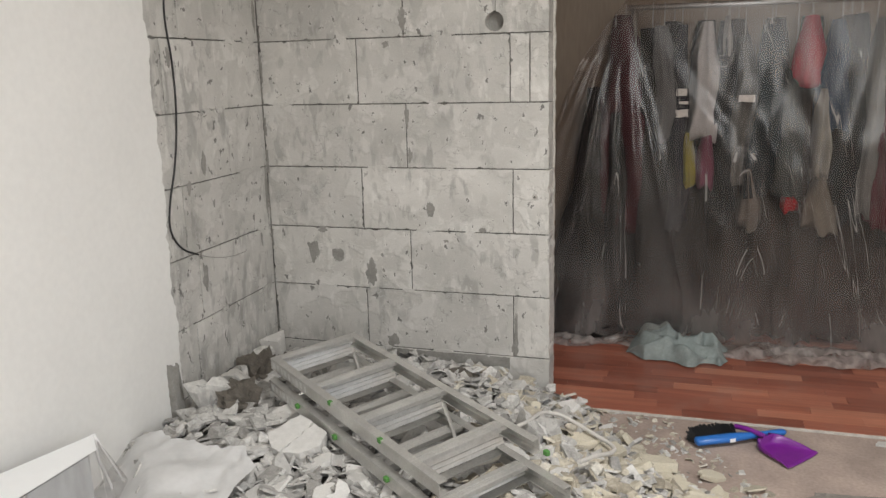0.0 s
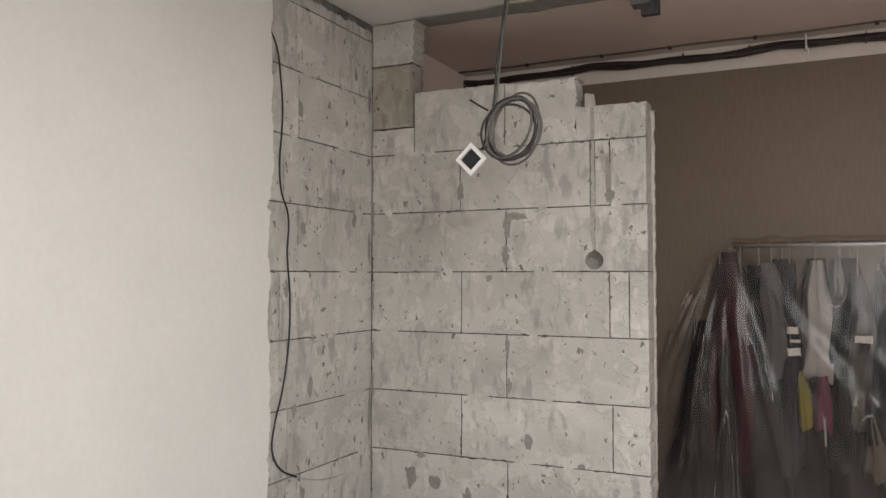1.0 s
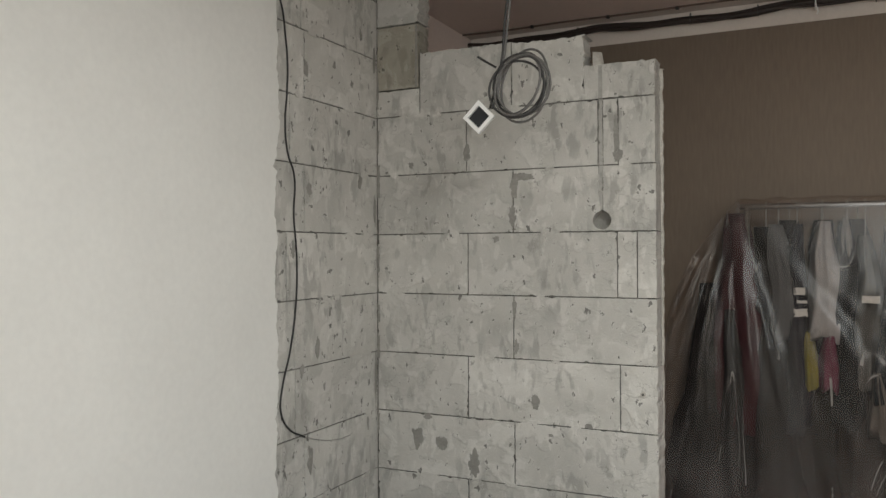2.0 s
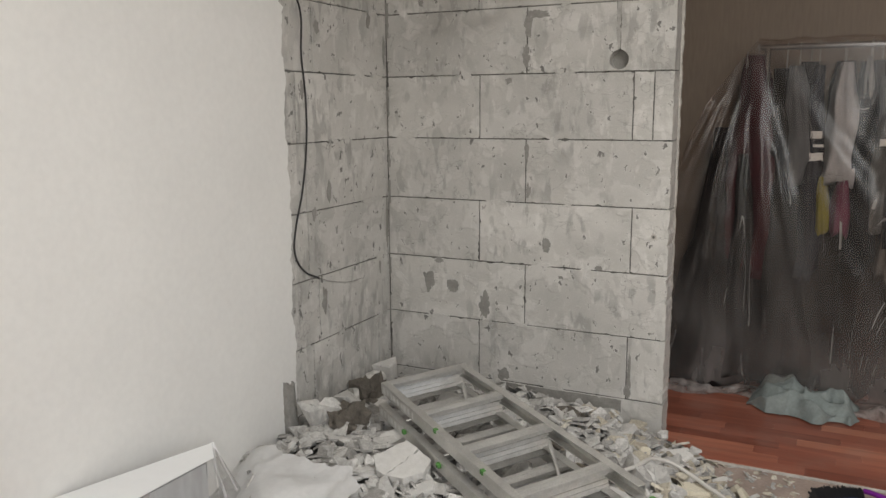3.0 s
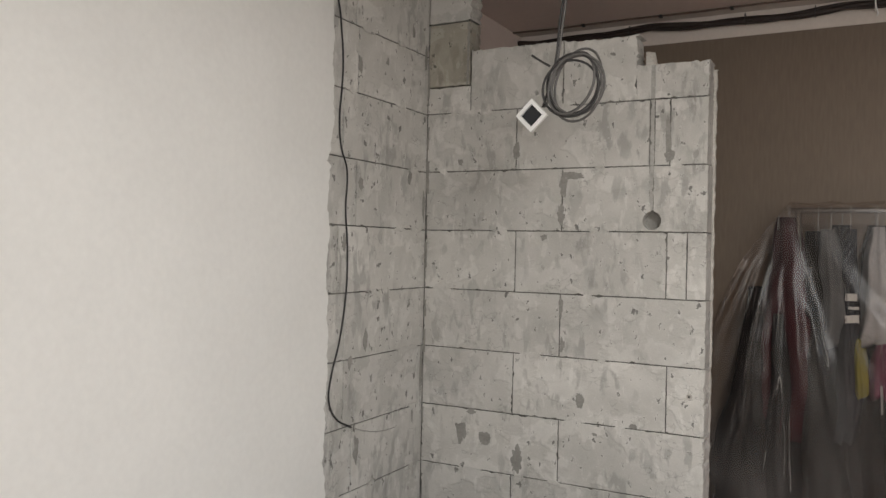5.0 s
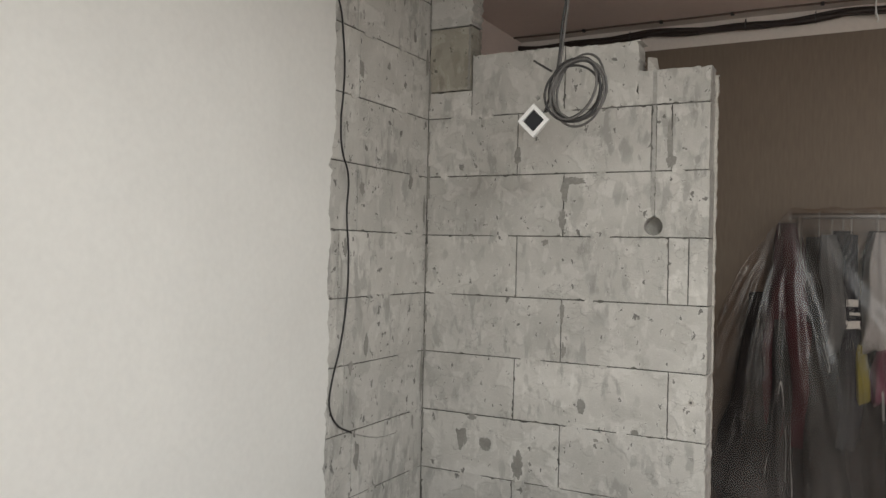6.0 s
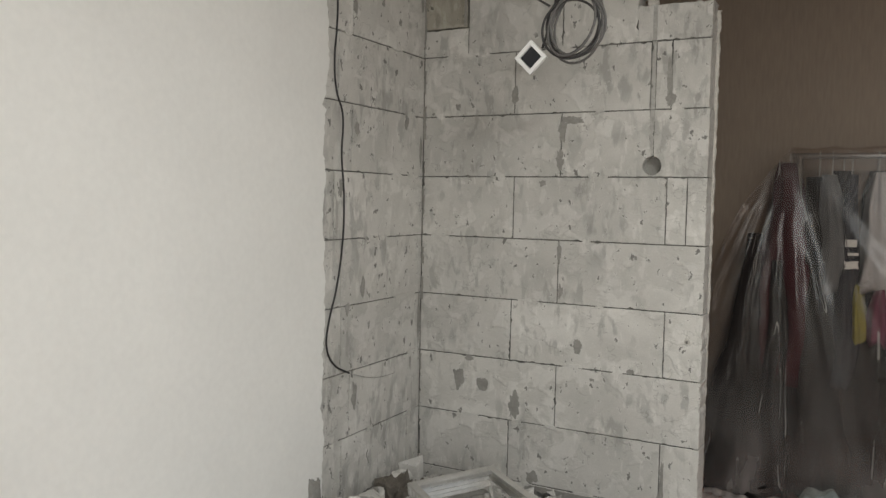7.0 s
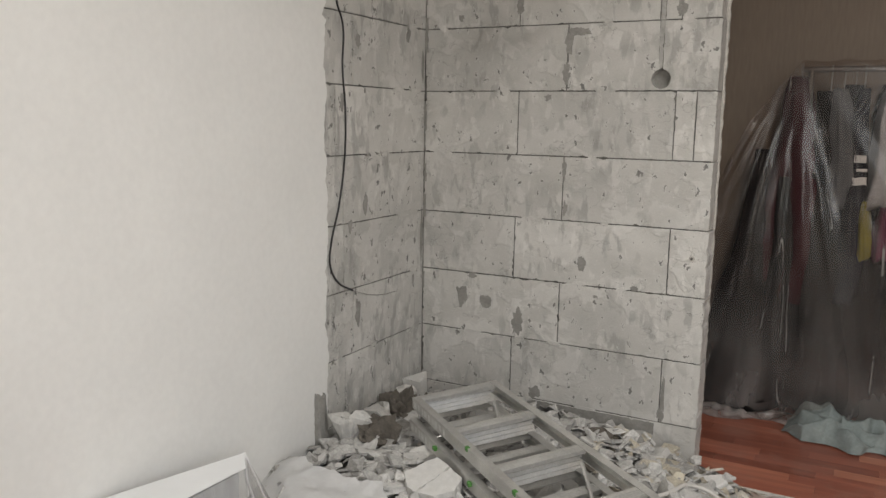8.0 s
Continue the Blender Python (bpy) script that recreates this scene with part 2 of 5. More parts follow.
def outline(u0, u1, v0, v1, step=0.014, jit=0.0007, chip=0.045, deep=0.006, rough=(0, 0, 0, 0)):
    """A worn rectangle's outline; rough: extra raggedness of its lower, right, upper and left sides."""
    pts = []
    sides = (((u0, v0), (u1, v0), (0, 1)), ((u1, v0), (u1, v1), (-1, 0)), ((u1, v1), (u0, v1), (0, -1)), ((u0, v1), (u0, v0), (1, 0)))
    for k, (a, b, inward) in enumerate(sides):
        length = abs(b[0] - a[0]) + abs(b[1] - a[1])
        n = max(2, round(length / (step if not rough[k] else 0.011)))
        for i in range(n):
            f = i / n
            d = abs(rng.gauss(0, jit)) + (rng.uniform(0.3, 1) * deep if rng.random() < chip else 0)
            if rough[k]:
                d += rough[k] * (abs(noise.noise((f * length * 23, k * 3.1, u0 * 9 + v0 * 5))) * 0.9 + rng.random() * 0.35)
            along = (rng.uniform(-0.25, 0.25) * length / n) if 0 < i else 0
            ex = (b[0] - a[0]) / length, (b[1] - a[1]) / length
            pts.append((a[0] + (b[0] - a[0]) * f + inward[0] * d + ex[0] * along, a[1] + (b[1] - a[1]) * f + inward[1] * d + ex[1] * along))
    return pts


def slab(pts, place, depth, chamfer=0.0016):
    """Extrudes an outline into depth, with worn front edges. place(u, v, d) gives the world point."""
    bm = bmesh.new()
    cu, cv = sum(p[0] for p in pts) / len(pts), sum(p[1] for p in pts) / len(pts)

    def ring(d, inset):
        out = []
        for u, v in pts:
            su, sv = cu - u, cv - v
            l = math.hypot(su, sv) or 1
            out.append(bm.verts.new(place(u + su / l * inset, v + sv / l * inset, d)))
        return out
    a, b, c = ring(0.0, chamfer), ring(chamfer, 0.0), ring(depth, 0.0)
    n = len(pts)
    bm.faces.new(a)
    for r, s in ((a, b), (b, c)):
        for i in range(n):
            bm.faces.new((r[i], s[i], s[(i + 1) % n], r[(i + 1) % n]))
    bm.faces.new(c[::-1])
    bmesh.ops.recalc_face_normals(bm, faces=bm.faces)
    return bm


def tube(points, radius, closed=False, res=3, smooth=True):
    """A cable or rod through the points, as a mesh."""
    cu = bpy.data.curves.new("cable", "CURVE")
    cu.dimensions, cu.bevel_depth, cu.bevel_resolution, cu.resolution_u = "3D", radius, res, 6
    cu.use_fill_caps = True
    sp = cu.splines.new("BEZIER" if smooth else "POLY")
    if smooth:
        sp.bezier_points.add(len(points) - 1)
        for p, co in zip(sp.bezier_points, points):
            p.co, p.handle_left_type, p.handle_right_type = co, "AUTO", "AUTO"
    else:
        sp.points.add(len(points) - 1)
        for p, co in zip(sp.points, points):
            p.co = (*co, 1)
    sp.use_cyclic_u = closed
    ob = bpy.data.objects.new("cable", cu)
    scene.collection.objects.link(ob)
    me = ob.evaluated_get(bpy.context.evaluated_depsgraph_get()).to_mesh()
    bm = bmesh.new()
    bm.from_mesh(me)
    for f in bm.faces:
        f.smooth = True
    bpy.data.objects.remove(ob)
    bpy.data.curves.remove(cu)
    return bm


def back(u, v, d):
    return (u, d, v)


def left(u, v, d):
    return (XL - d, u, v)


# ---------- the room's shell ----------
structure("floor", box(-0.3, XR + 0.2, YR - 0.2, FAR + 0.2, -0.2, 0.0), M_SCREED, "dusty pinkish brown screed floor covered in rubble dust", "floor")
structure("ceiling", box(-0.3, XR + 0.2, YR - 0.2, 0.03, CEIL, CEIL + 0.2), M_CEILING, "off-white painted plaster ceiling", "ceiling")
structure("ceiling_closet", box(-0.3, XR + 0.2, 0.03, FAR - 0.12, CEIL + 0.001, CEIL + 0.2), M_PINK, "dull pink painted ceiling of the closet", "ceiling")
structure("ceiling_closet_edge", box(-0.3, XR + 0.2, FAR - 0.12, FAR + 0.2, CEIL + 0.002, CEIL + 0.2), M_BAND, "pale ceiling strip along the papered wall", "ceiling")
structure("wall_far", box(-0.3, XR + 0.2, FAR, FAR + 0.2, 0.0, 2.372), M_PAPER, "wall with brown vertically grained wallpaper", "wall")
structure("wall_far_top", box(-0.3, XR + 0.2, FAR + 0.004, FAR + 0.2, 2.372, CEIL), M_BAND, "pale unpapered band at the top of the wall", "wall")
# unseen rear wall, its window made up to let light in
bm = bmesh.new()
for x0, x1, z0, z1 in ((-0.3, 1.87, 0, CEIL), (3.37, XR + 0.2, 0, CEIL), (1.87, 3.37, 0, 0.85), (1.87, 3.37, 2.35, CEIL)):
    add_box(bm, x0, x1, YR - 0.2, YR, z0, z1)
structure("wall_rear", bm, M_WALLWHITE, "unseen off-white wall with an assumed window opening", "wall")
bm = bmesh.new()
for x0, x1, z0, z1 in ((1.87, 1.93, 0.85, 2.35), (3.31, 3.37, 0.85, 2.35), (2.59, 2.65, 0.91, 2.29), (1.93, 3.31, 0.85, 0.91), (1.93, 3.31, 2.29, 2.35)):
    add_box(bm, x0, x1, YR - 0.16, YR - 0.1, z0, z1, 0.006)
structure("assumed_window_2", bm, M_WHITEPL, "white plastic frame of an assumed, unseen window", "window")
# unseen right wall with a second made-up window for the side light
bm = bmesh.new()
for y0, y1, z0, z1 in ((YR, -3.65, 0, CEIL), (-1.35, FAR, 0, CEIL), (-3.65, -1.35, 0, 0.8), (-3.65, -1.35, 2.3, CEIL)):
    add_box(bm, XR, XR + 0.2, y0, y1, z0, z1)
structure("wall_right", bm, M_WALLWHITE, "unseen off-white wall with an assumed window opening", "wall")
bm = bmesh.new()
for y0, y1, z0, z1 in ((-3.65, -3.58, 0.8, 2.3), (-1.42, -1.35, 0.8, 2.3), (-2.53, -2.47, 0.87, 2.23), (-3.58, -1.42, 0.8, 0.87), (-3.58, -1.42, 2.23, 2.3)):
    add_box(bm, XR + 0.1, XR + 0.16, y0, y1, z0, z1, 0.006)
structure("assumed_window_1", bm, M_WHITEPL, "white plastic frame of an assumed, unseen window", "window")

structure("wall_closet_side", box(XL - 0.02, XL + 0.01, THICK + 0.02, FAR - 0.002, 0.0, CEIL - 0.002), M_PINK, "dull pink side wall of the closet", "wall")

# ---------- left wall: bare blocks beside white plaster ----------
wall_left = structure("wall_left", box(-0.3, XL - 0.004, YR, FAR, 0.0, CEIL), M_MORTAR, "bare aerated concrete block wall with dark joints", "wall")
LEFT_JOINTS = [[-0.34], [-0.58, -0.1], [-0.53], [-0.59], [-0.595], [-0.64], [-0.53], [-0.62], [-0.53]]
GAP = 0.0017
for c in range(9):
    z0, z1 = COURSE[c], COURSE[c + 1]
    ys = [-0.84] + sorted(LEFT_JOINTS[c]) + [0.004]
    for a, b in zip(ys, ys[1:]):
        part("block", slab(outline(a + GAP, b - GAP, z0 + GAP, z1 - GAP), left, 0.06), M_BLOCK, wall_left)
ys = [-0.84, -0.55, -0.1, 0.004]
for a, b in zip(ys, ys[1:]):
    part("block", slab(outline(a + GAP, b - GAP, 2.16 + GAP, 2.41), left, 0.06), M_BLOCK, wall_left)
for a, b in zip([-0.82, -0.6, -0.4, -0.19], [-0.6, -0.4, -0.19, 0.0]):
    part("block", slab(outline(a + GAP, b - GAP, 2.414, 2.462, rough=(0, 0, 0.02, 0)), left, 0.06), M_BLOCK, wall_left)

edge = []
z = 0.0
while z < 2.44:
    y = -0.715 + 0.018 * noise.noise((z * 9, 1.5, 0)) + 0.012 * noise.noise((z * 31, 4.0, 0)) + rng.gauss(0, 0.002)
    if abs(z - 1.65) < 0.025:
        y -= 0.022
    edge.append((y, z))
    z += rng.uniform(0.010, 0.022)
edge.append((-0.715, 2.45))
pts = edge + [(YR, 2.45), (YR, 0.0)]
structure("plaster_left", slab(pts, lambda u, v, d: (XL + 0.016 - d, u, v), 0.03, 0.0015), M_PLASTER, "smooth cream-white plaster with a ragged broken edge", "wall")
structure("cornice", box(XL - 0.02, XL + 0.035, YR, -0.71, 2.45, CEIL, 0.004), M_CEILING, "narrow white cornice strip along the ceiling", "trim")

# ---------- the partition of blocks ----------
HOLE_X, HOLE_Z, HOLE_R = 0.914, 1.452, 0.036
core = bmesh.new()
for x0, x1, z0, z1 in ((XL, 0.872, 0, 2.02), (0.956, XE - 0.012, 0, 2.02), (0.872, 0.956, 0, 1.411), (0.872, 0.956, 1.495, 2.02)):
    add_box(core, x0, x1, 0.004, THICK - 0.005, z0, z1)
partition = structure("wall_partition", core, M_MORTAR, "partition of grey aerated concrete blocks, broken off at the top", "wall")
BACK_JOINTS = [[0.20, 0.575], [0.36, 0.98], [0.56], [0.36, 0.98], [0.557], [0.36, 0.971, 1.045], [0.557], [0.355, 0.975]]
for c, joints in enumerate(BACK_JOINTS):
    z0, z1 = COURSE[c], COURSE[c + 1]
    xs = [XL + 0.002] + joints + [XE + 0.012 * (1 - z0 / 1.6)]
    if c == 6:
        xs.pop(-2)
        # block with a chased slot and a round socket hole
        a, b = 0.557 + GAP, xs[-1] - GAP
        pts = outline(a, b, z0 + GAP, z1 - GAP, chip=0.0)
        pts = [p for p in pts if not (p[1] > z1 - 0.02 and 0.88 < p[0] < 0.935)]
        k = next(i for i, p in enumerate(pts) if p[1] > z1 - 0.02 and p[0] < 0.9)
        notch = [(0.919, z1 - GAP)] + [(0.9185 + 0.0015 * (i % 2), 1.62 - 0.03 * i) for i in range(4)]
        for i in range(17):
            ang = radians(80 - i * 340 / 16)
            notch.append((HOLE_X + HOLE_R * math.cos(ang), HOLE_Z + HOLE_R * math.sin(ang)))
        notch += [(0.9015 - 0.0015 * (i % 2), 1.53 + 0.03 * i) for i in range(4)] + [(0.899, z1 - GAP)]
        part("block", slab(pts[:k] + notch + pts[k:], back, THICK, 0.0012), M_BLOCK, partition)
        xs = [xs[0], 0.557]
    if c == 7:
        xs = xs[:2] + [0.908] + xs[2:]
    for k, (a, b) in enumerate(zip(xs, xs[1:])):
        if c == 7 and k == 1:
            b -= 0.009
        if c == 7 and k == 2:
            a += 0.009
        last = k == len(xs) - 2
        part("block", slab(outline(a + GAP, b - GAP, z0 + GAP, z1 - GAP, rough=(0, 0.004 if last else 0, 0, 0)), back, THICK), M_BLOCK, partition)
# broken top course and the stub up to the ceiling
part("block", slab(outline(XL + 0.002, 0.14, 1.912, 2.022), back, THICK), M_BLOCK, partition)
part("block", slab(outline(0.143, 0.55, 1.912, 2.172, rough=(0, 0, 0.012, 0)), back, THICK), M_BLOCK, partition)
part("block", slab(outline(0.553, 0.855, 1.912, 2.168, rough=(0, 0.03, 0.016, 0)), back, THICK), M_BLOCK, partition)
part("block", slab(outline(0.845, XE, 1.912, 2.045, rough=(0, 0.008, 0.006, 0)), back, THICK - 0.004), M_BLOCK, partition)
part("block", slab(outline(XL + 0.002, 0.134, 2.026, 2.295), back, THICK), M_DAMP, partition, "olive grey damp mortared infill")
part("block", slab(outline(XL + 0.002, 0.145, 2.300, 2.483, rough=(0, 0.015, 0, 0)), back, THICK), M_BLOCK, partition)
part("mortar_strip", slab(outline(0.119, 0.1335, 2.03, 2.29, rough=(0, 0.004, 0, 0.006)), lambda u, v, d: (u, d - 0.0025, v), 0.006, 0.001), M_GREYMORTAR, partition, "ragged dark mortar along the infill")
# plaster skin on the closet's side, its broken edge proud of the free end
part("plaster_skin", slab(outline(XL, XE + 0.010, 0.0, 2.03, rough=(0, 0.006, 0.012, 0), chip=0.0), lambda u, v, d: (u, THICK + 0.001 + d, v), 0.016, 0.001), M_PLASTERRAW, partition, "broken white plaster skin")

# mortar scar on the ceiling, where the partition once stood
scar = [(x, -0.005 + 0.012 * noise.noise((x * 8, 0, 0))) for x in np.arange(0.14, XR, 0.03)] + [(x, 0.115 + 0.02 * noise.noise((x * 7, 5, 0))) for x in np.arange(XR - 0.02, 0.14, -0.03)]
structure("ceiling_scar", slab(scar, lambda u, v, d: (u, v, CEIL - 0.006 + d), 0.012, 0.003), M_GREYMORTAR, "rough grey mortar scar across the ceiling", "trim")

# ---------- closet floor ----------
structure("laminate_edge", box(1.12, XR, -0.088, -0.079, 0.0, 0.010, 0.002), M_PLASTERRAW, "thin pale edge strip of the laminate", "trim")
lam = structure("laminate_floor", box(1.0, XR, -0.078, FAR, 0.0, 0.006), M_MORTAR, "red mahogany laminate floor of narrow strips", "floor")
y = -0.08
row = 0
while y < FAR:
    x = 0.95 + rng.uniform(-0.3, 0.05)
    while x < XR:
        length = rng.choice((0.28, 0.36, 0.42))
        a, b = max(x, 0.95), min(x + length, XR)
        if b > a + 0.02:
            part("strip", box(a + 0.0004, b - 0.0004, y + 0.0003, min(y + 0.065, FAR) - 0.0003, 0.002, 0.012), M_LAMINATE, lam)
        x += length
    y += 0.065

# ---------- marks on the partition ----------
bm = bmesh.new()
ring0 = [bm.verts.new((HOLE_X + HOLE_R * 1.02 * math.cos(radians(15 * i)), 0.003, HOLE_Z + HOLE_R * 1.02 * math.sin(radians(15 * i)))) for i in range(24)]
ring1 = [bm.verts.new((v.co.x, 0.05, v.co.z)) for v in ring0]
for i in range(24):
    bm.faces.new((ring0[i], ring0[(i + 1) % 24], ring1[(i + 1) % 24], ring1[i]))
bm.faces.new(ring1)
part("socket_hole", bm, M_GREYMORTAR, partition, "round grey hole for a wall socket")
for z0, z1 in ((1.49, 1.66), (1.66, 1.91), (1.91, 2.04)):
    part("channel_fill", slab(outline(0.899, 0.918, z0, z1, rough=(0, 0.003, 0, 0.003)), lambda u, v, d: (u, 0.0035 + d if v < 1.905 else d - 0.0015, v), 0.02, 0.001), M_CHANNEL, partition, "grey filled cable channel")


def blob(cx, cz, w, h, seed, n=34):
    r = random.Random(seed)
    pts = []
    for i in range(n):
        a = 2 * math.pi * i / n
        k = 1 + 0.55 * noise.noise((math.cos(a) * 1.3, math.sin(a) * 1.3, seed * 2.7)) + 0.4 * noise.noise((math.cos(a) * 4, math.sin(a) * 4, seed)) + r.uniform(-0.08, 0.08)
        pts.append((cx + w / 2 * k * math.cos(a), cz + h / 2 * k * math.sin(a)))
    return pts


PATCHES = [(0.562, 1.60, 0.03, 0.09), (0.556, 1.475, 0.035, 0.07), (0.968, 1.77, 0.022, 0.14), (0.975, 1.695, 0.035, 0.05), (0.99, 0.27, 0.018, 0.15), (0.985, 0.19, 0.03, 0.05),
           (0.385, 0.475, 0.05, 0.10), (0.175, 0.650, 0.045, 0.022), (0.645, 0.745, 0.035, 0.05), (0.485, 1.385, 0.03, 0.02), (0.24, 0.545, 0.05, 0.07), (0.56, 1.12, 0.016, 0.09),
           (0.57, 0.96, 0.02, 0.05), (0.47, 0.19, 0.05, 0.05), (0.355, 1.73, 0.03, 0.06), (0.10, 1.70, 0.02, 0.03),
           (0.86, 0.67, 0.03, 0.02), (0.71, 0.62, 0.02, 0.012), (0.13, 0.56, 0.04, 0.09), (0.60, 1.63, 0.08, 0.03)]
for k, (cx, cz, w, h) in enumerate(PATCHES):
    part("mortar_patch", slab(blob(cx, cz, w, h, k + 1), lambda u, v, d: (u, d - 0.0004 - 0.00002 * k, v), 0.004, 0.0004), M_GREYMORTAR, partition)
for k, (cy, cz, w, h) in enumerate([(-0.08, 0.62, 0.015, 0.05), (-0.50, 0.56, 0.03, 0.09), (-0.14, 1.63, 0.03, 0.05), (-0.50, 1.57, 0.03, 0.05), (-0.6, 1.35, 0.02, 0.06), (-0.13, 2.24, 0.02, 0.05), (-0.52, 2.02, 0.025, 0.06),
                                    (-0.20, 2.02, 0.02, 0.03), (-0.33, 2.07, 0.02, 0.03), (-0.45, 0.98, 0.03, 0.08), (-0.55, 0.90, 0.025, 0.05), (-0.02, 1.52, 0.018, 0.12), (-0.015, 0.8, 0.02, 0.2), (-0.02, 2.15, 0.02, 0.1)]):
    part("mortar_patch", slab(blob(cy, cz, w, h, k + 40), lambda u, v, d: (XL + 0.0018 - d, u, v), 0.006, 0.001), M_GREYMORTAR, wall_left)
GLUE = random.Random(12)
for k in range(24):
    # pale glue dragged across a joint
    z = COURSE[1 + k % 8] + GLUE.uniform(-0.004, 0.004)
    x = GLUE.uniform(0.0, 1.05)
    if abs(x - 0.91) < 0.06:
        continue
    part("glue_smear", slab(blob(x, z, GLUE.uniform(0.03, 0.11), GLUE.uniform(0.013, 0.024), 200 + k), lambda u, v, d: (u, d - 0.0010 - 0.00005 * k, v), 0.005, 0.0005), M_BLOCK, partition)
for k in range(20):
    z = COURSE[1 + k % 9] + GLUE.uniform(-0.004, 0.004)
    part("glue_smear", slab(blob(GLUE.uniform(-0.62, -0.05), z, GLUE.uniform(0.03, 0.10), GLUE.uniform(0.013, 0.022), 300 + k), lambda u, v, d: (XL + 0.0024 + 0.00005 * k - d, u, v), 0.007, 0.0005), M_BLOCK, wall_left)
z = 0.12
while z < 2.40:
    # ragged mortar squeezed out along the inner corner
    length = GLUE.uniform(0.05, 0.19)
    wide = GLUE.uniform(0.006, 0.017)
    part("corner_mortar", slab(outline(XL, XL + wide, z, z + length, rough=(0.003, 0.006, 0.003, 0)), lambda u, v, d: (u, d - 0.0022, v), 0.006, 0.001), M_GREYMORTAR if GLUE.random() < 0.7 else M_MORTAR, partition, "grey mortar squeezed out of the corner joint")
    z += length + GLUE.choice((0.004, 0.01, 0.05, 0.09))
part("mortar_band", slab(outline(0.44, 0.965, 0.105, 0.157, rough=(0.012, 0, 0.004, 0)), lambda u, v, d: (u, d - 0.001, v), 0.006, 0.0006), M_GREYMORTAR, partition, "smooth dark grey mortar band")
bm = bmesh.new()
bmesh.ops.create_cone(bm, cap_ends=True, segments=16, radius1=0.012, radius2=0.010, depth=0.008, matrix=Matrix.Translation((1.065, -0.001, 0.806)) @ Matrix.Rotation(radians(90), 4, "X"))
plug = part("wall_plug", bm, M_PLASTERRAW, partition, "pale grey wall plug")
# dark disc drawn in place of the shaded hole in the plug
bm = bmesh.new()
bmesh.ops.create_cone(bm, cap_ends=True, segments=12, radius1=0.005, radius2=0.005, depth=0.004, matrix=Matrix.Translation((1.065, -0.006, 0.806)) @ Matrix.Rotation(radians(90), 4, "X"))
part("plug_bore_shade", bm, M_MORTAR, plug)


def shard_mesh(seed, size, points=14, rough=0.0):
    """A broken angular piece, sized (x, y, z) about its base centre."""
    r = random.Random(seed)
    bm = bmesh.new()
    for i in range(points):
        a = r.uniform(0, 2 * math.pi)
        k = r.uniform(0.55, 1.0)
        bm.verts.new((size[0] / 2 * k * math.cos(a), size[1] / 2 * k * math.sin(a), size[2] * (r.choice((0.0, 1.0)) * r.uniform(0.75, 1) + r.uniform(0, 0.12))))
    hull = bmesh.ops.convex_hull(bm, input=bm.verts)
    bmesh.ops.delete(bm, geom=[g for g in hull["geom_interior"] if isinstance(g, bmesh.types.BMVert)], context="VERTS")
    bmesh.ops.recalc_face_normals(bm, faces=bm.faces)
    return bm


def plate_mesh(r, broad, thick):
    """A thin broken plate with an irregular outline, one unit long."""
    bm = bmesh.new()
    n = r.randrange(7, 13)
    angles = sorted((i + r.uniform(-0.38, 0.38)) * 2 * math.pi / n for i in range(n))
    rad = [r.uniform(0.29, 0.54) for _ in angles]
    low = [bm.verts.new((k * math.cos(a), k * broad * math.sin(a), r.uniform(-0.1, 0.1) * thick)) for a, k in zip(angles, rad)]
    mid = [bm.verts.new((k * 1.02 * math.cos(a) + r.uniform(-0.03, 0.03), k * 1.02 * broad * math.sin(a), thick * r.uniform(0.4, 0.7))) for a, k in zip(angles, rad)]
    top = [bm.verts.new((k * 0.95 * math.cos(a) + r.uniform(-0.02, 0.02), k * 0.95 * broad * math.sin(a) + r.uniform(-0.02, 0.02), thick * (1 + 0.15 * math.cos(a + 1)))) for a, k in zip(angles, rad)]
    bm.faces.new(low[::-1])
    bm.faces.new(top)
    for u, v in ((low, mid), (mid, top)):
        for i in range(n):
            bm.faces.new((u[i], u[(i + 1) % n], v[(i + 1) % n], v[i]))
    return bm


lump = part("mortar_lump", shard_mesh(5, (0.05, 0.07, 0.05)), M_PLASTERRAW, partition, "pale lump of broken mortar")
lump.location, lump.scale = (0.888, 0.05, 2.04), (1.0, 0.9, 1.5)

# ---------- cables ----------
WIRE = [(-0.70, 2.30), (-0.657, 2.23), (-0.627, 2.11), (-0.615, 2.0), (-0.62, 1.90), (-0.63, 1.80), (-0.617, 1.695), (-0.579, 1.616), (-0.582, 1.47), (-0.566, 1.323), (-0.569, 1.165), (-0.603, 0.989), (-0.652, 0.849), (-0.66, 0.778), (-0.62, 0.709), (-0.521, 0.655)]
wire = tagged(mesh("wall_cable", tube([(XL + 0.004 if i else XL - 0.01, y * 1.035, z) for i, (y, z) in enumerate(WIRE)], 0.0034), M_BLACK), "thin black cable hanging down the bare block wall", "cable")

part("frayed_thread", tube([(XL + 0.005, -0.535, 0.654), (XL + 0.004, -0.45, 0.625), (XL + 0.003, -0.33, 0.60), (XL + 0.003, -0.22, 0.595)], 0.0011), M_GREYMORTAR, wire, "thin pale thread at the cable end")
M_DARKCABLE = plain("dark_cable_sheath", (0.04, 0.038, 0.038), 0.45, vary=0.2, bump=0.05)
M_GREYCABLE = plain("grey_cable_sheath", (0.13, 0.125, 0.12), 0.4, vary=0.15, bump=0.03)
CY = -0.45
coil = tagged(new("hanging_cable_coil"), "coil of dark grey cable hanging from the ceiling", "cable")
coil.location = (0.72, CY, CEIL)


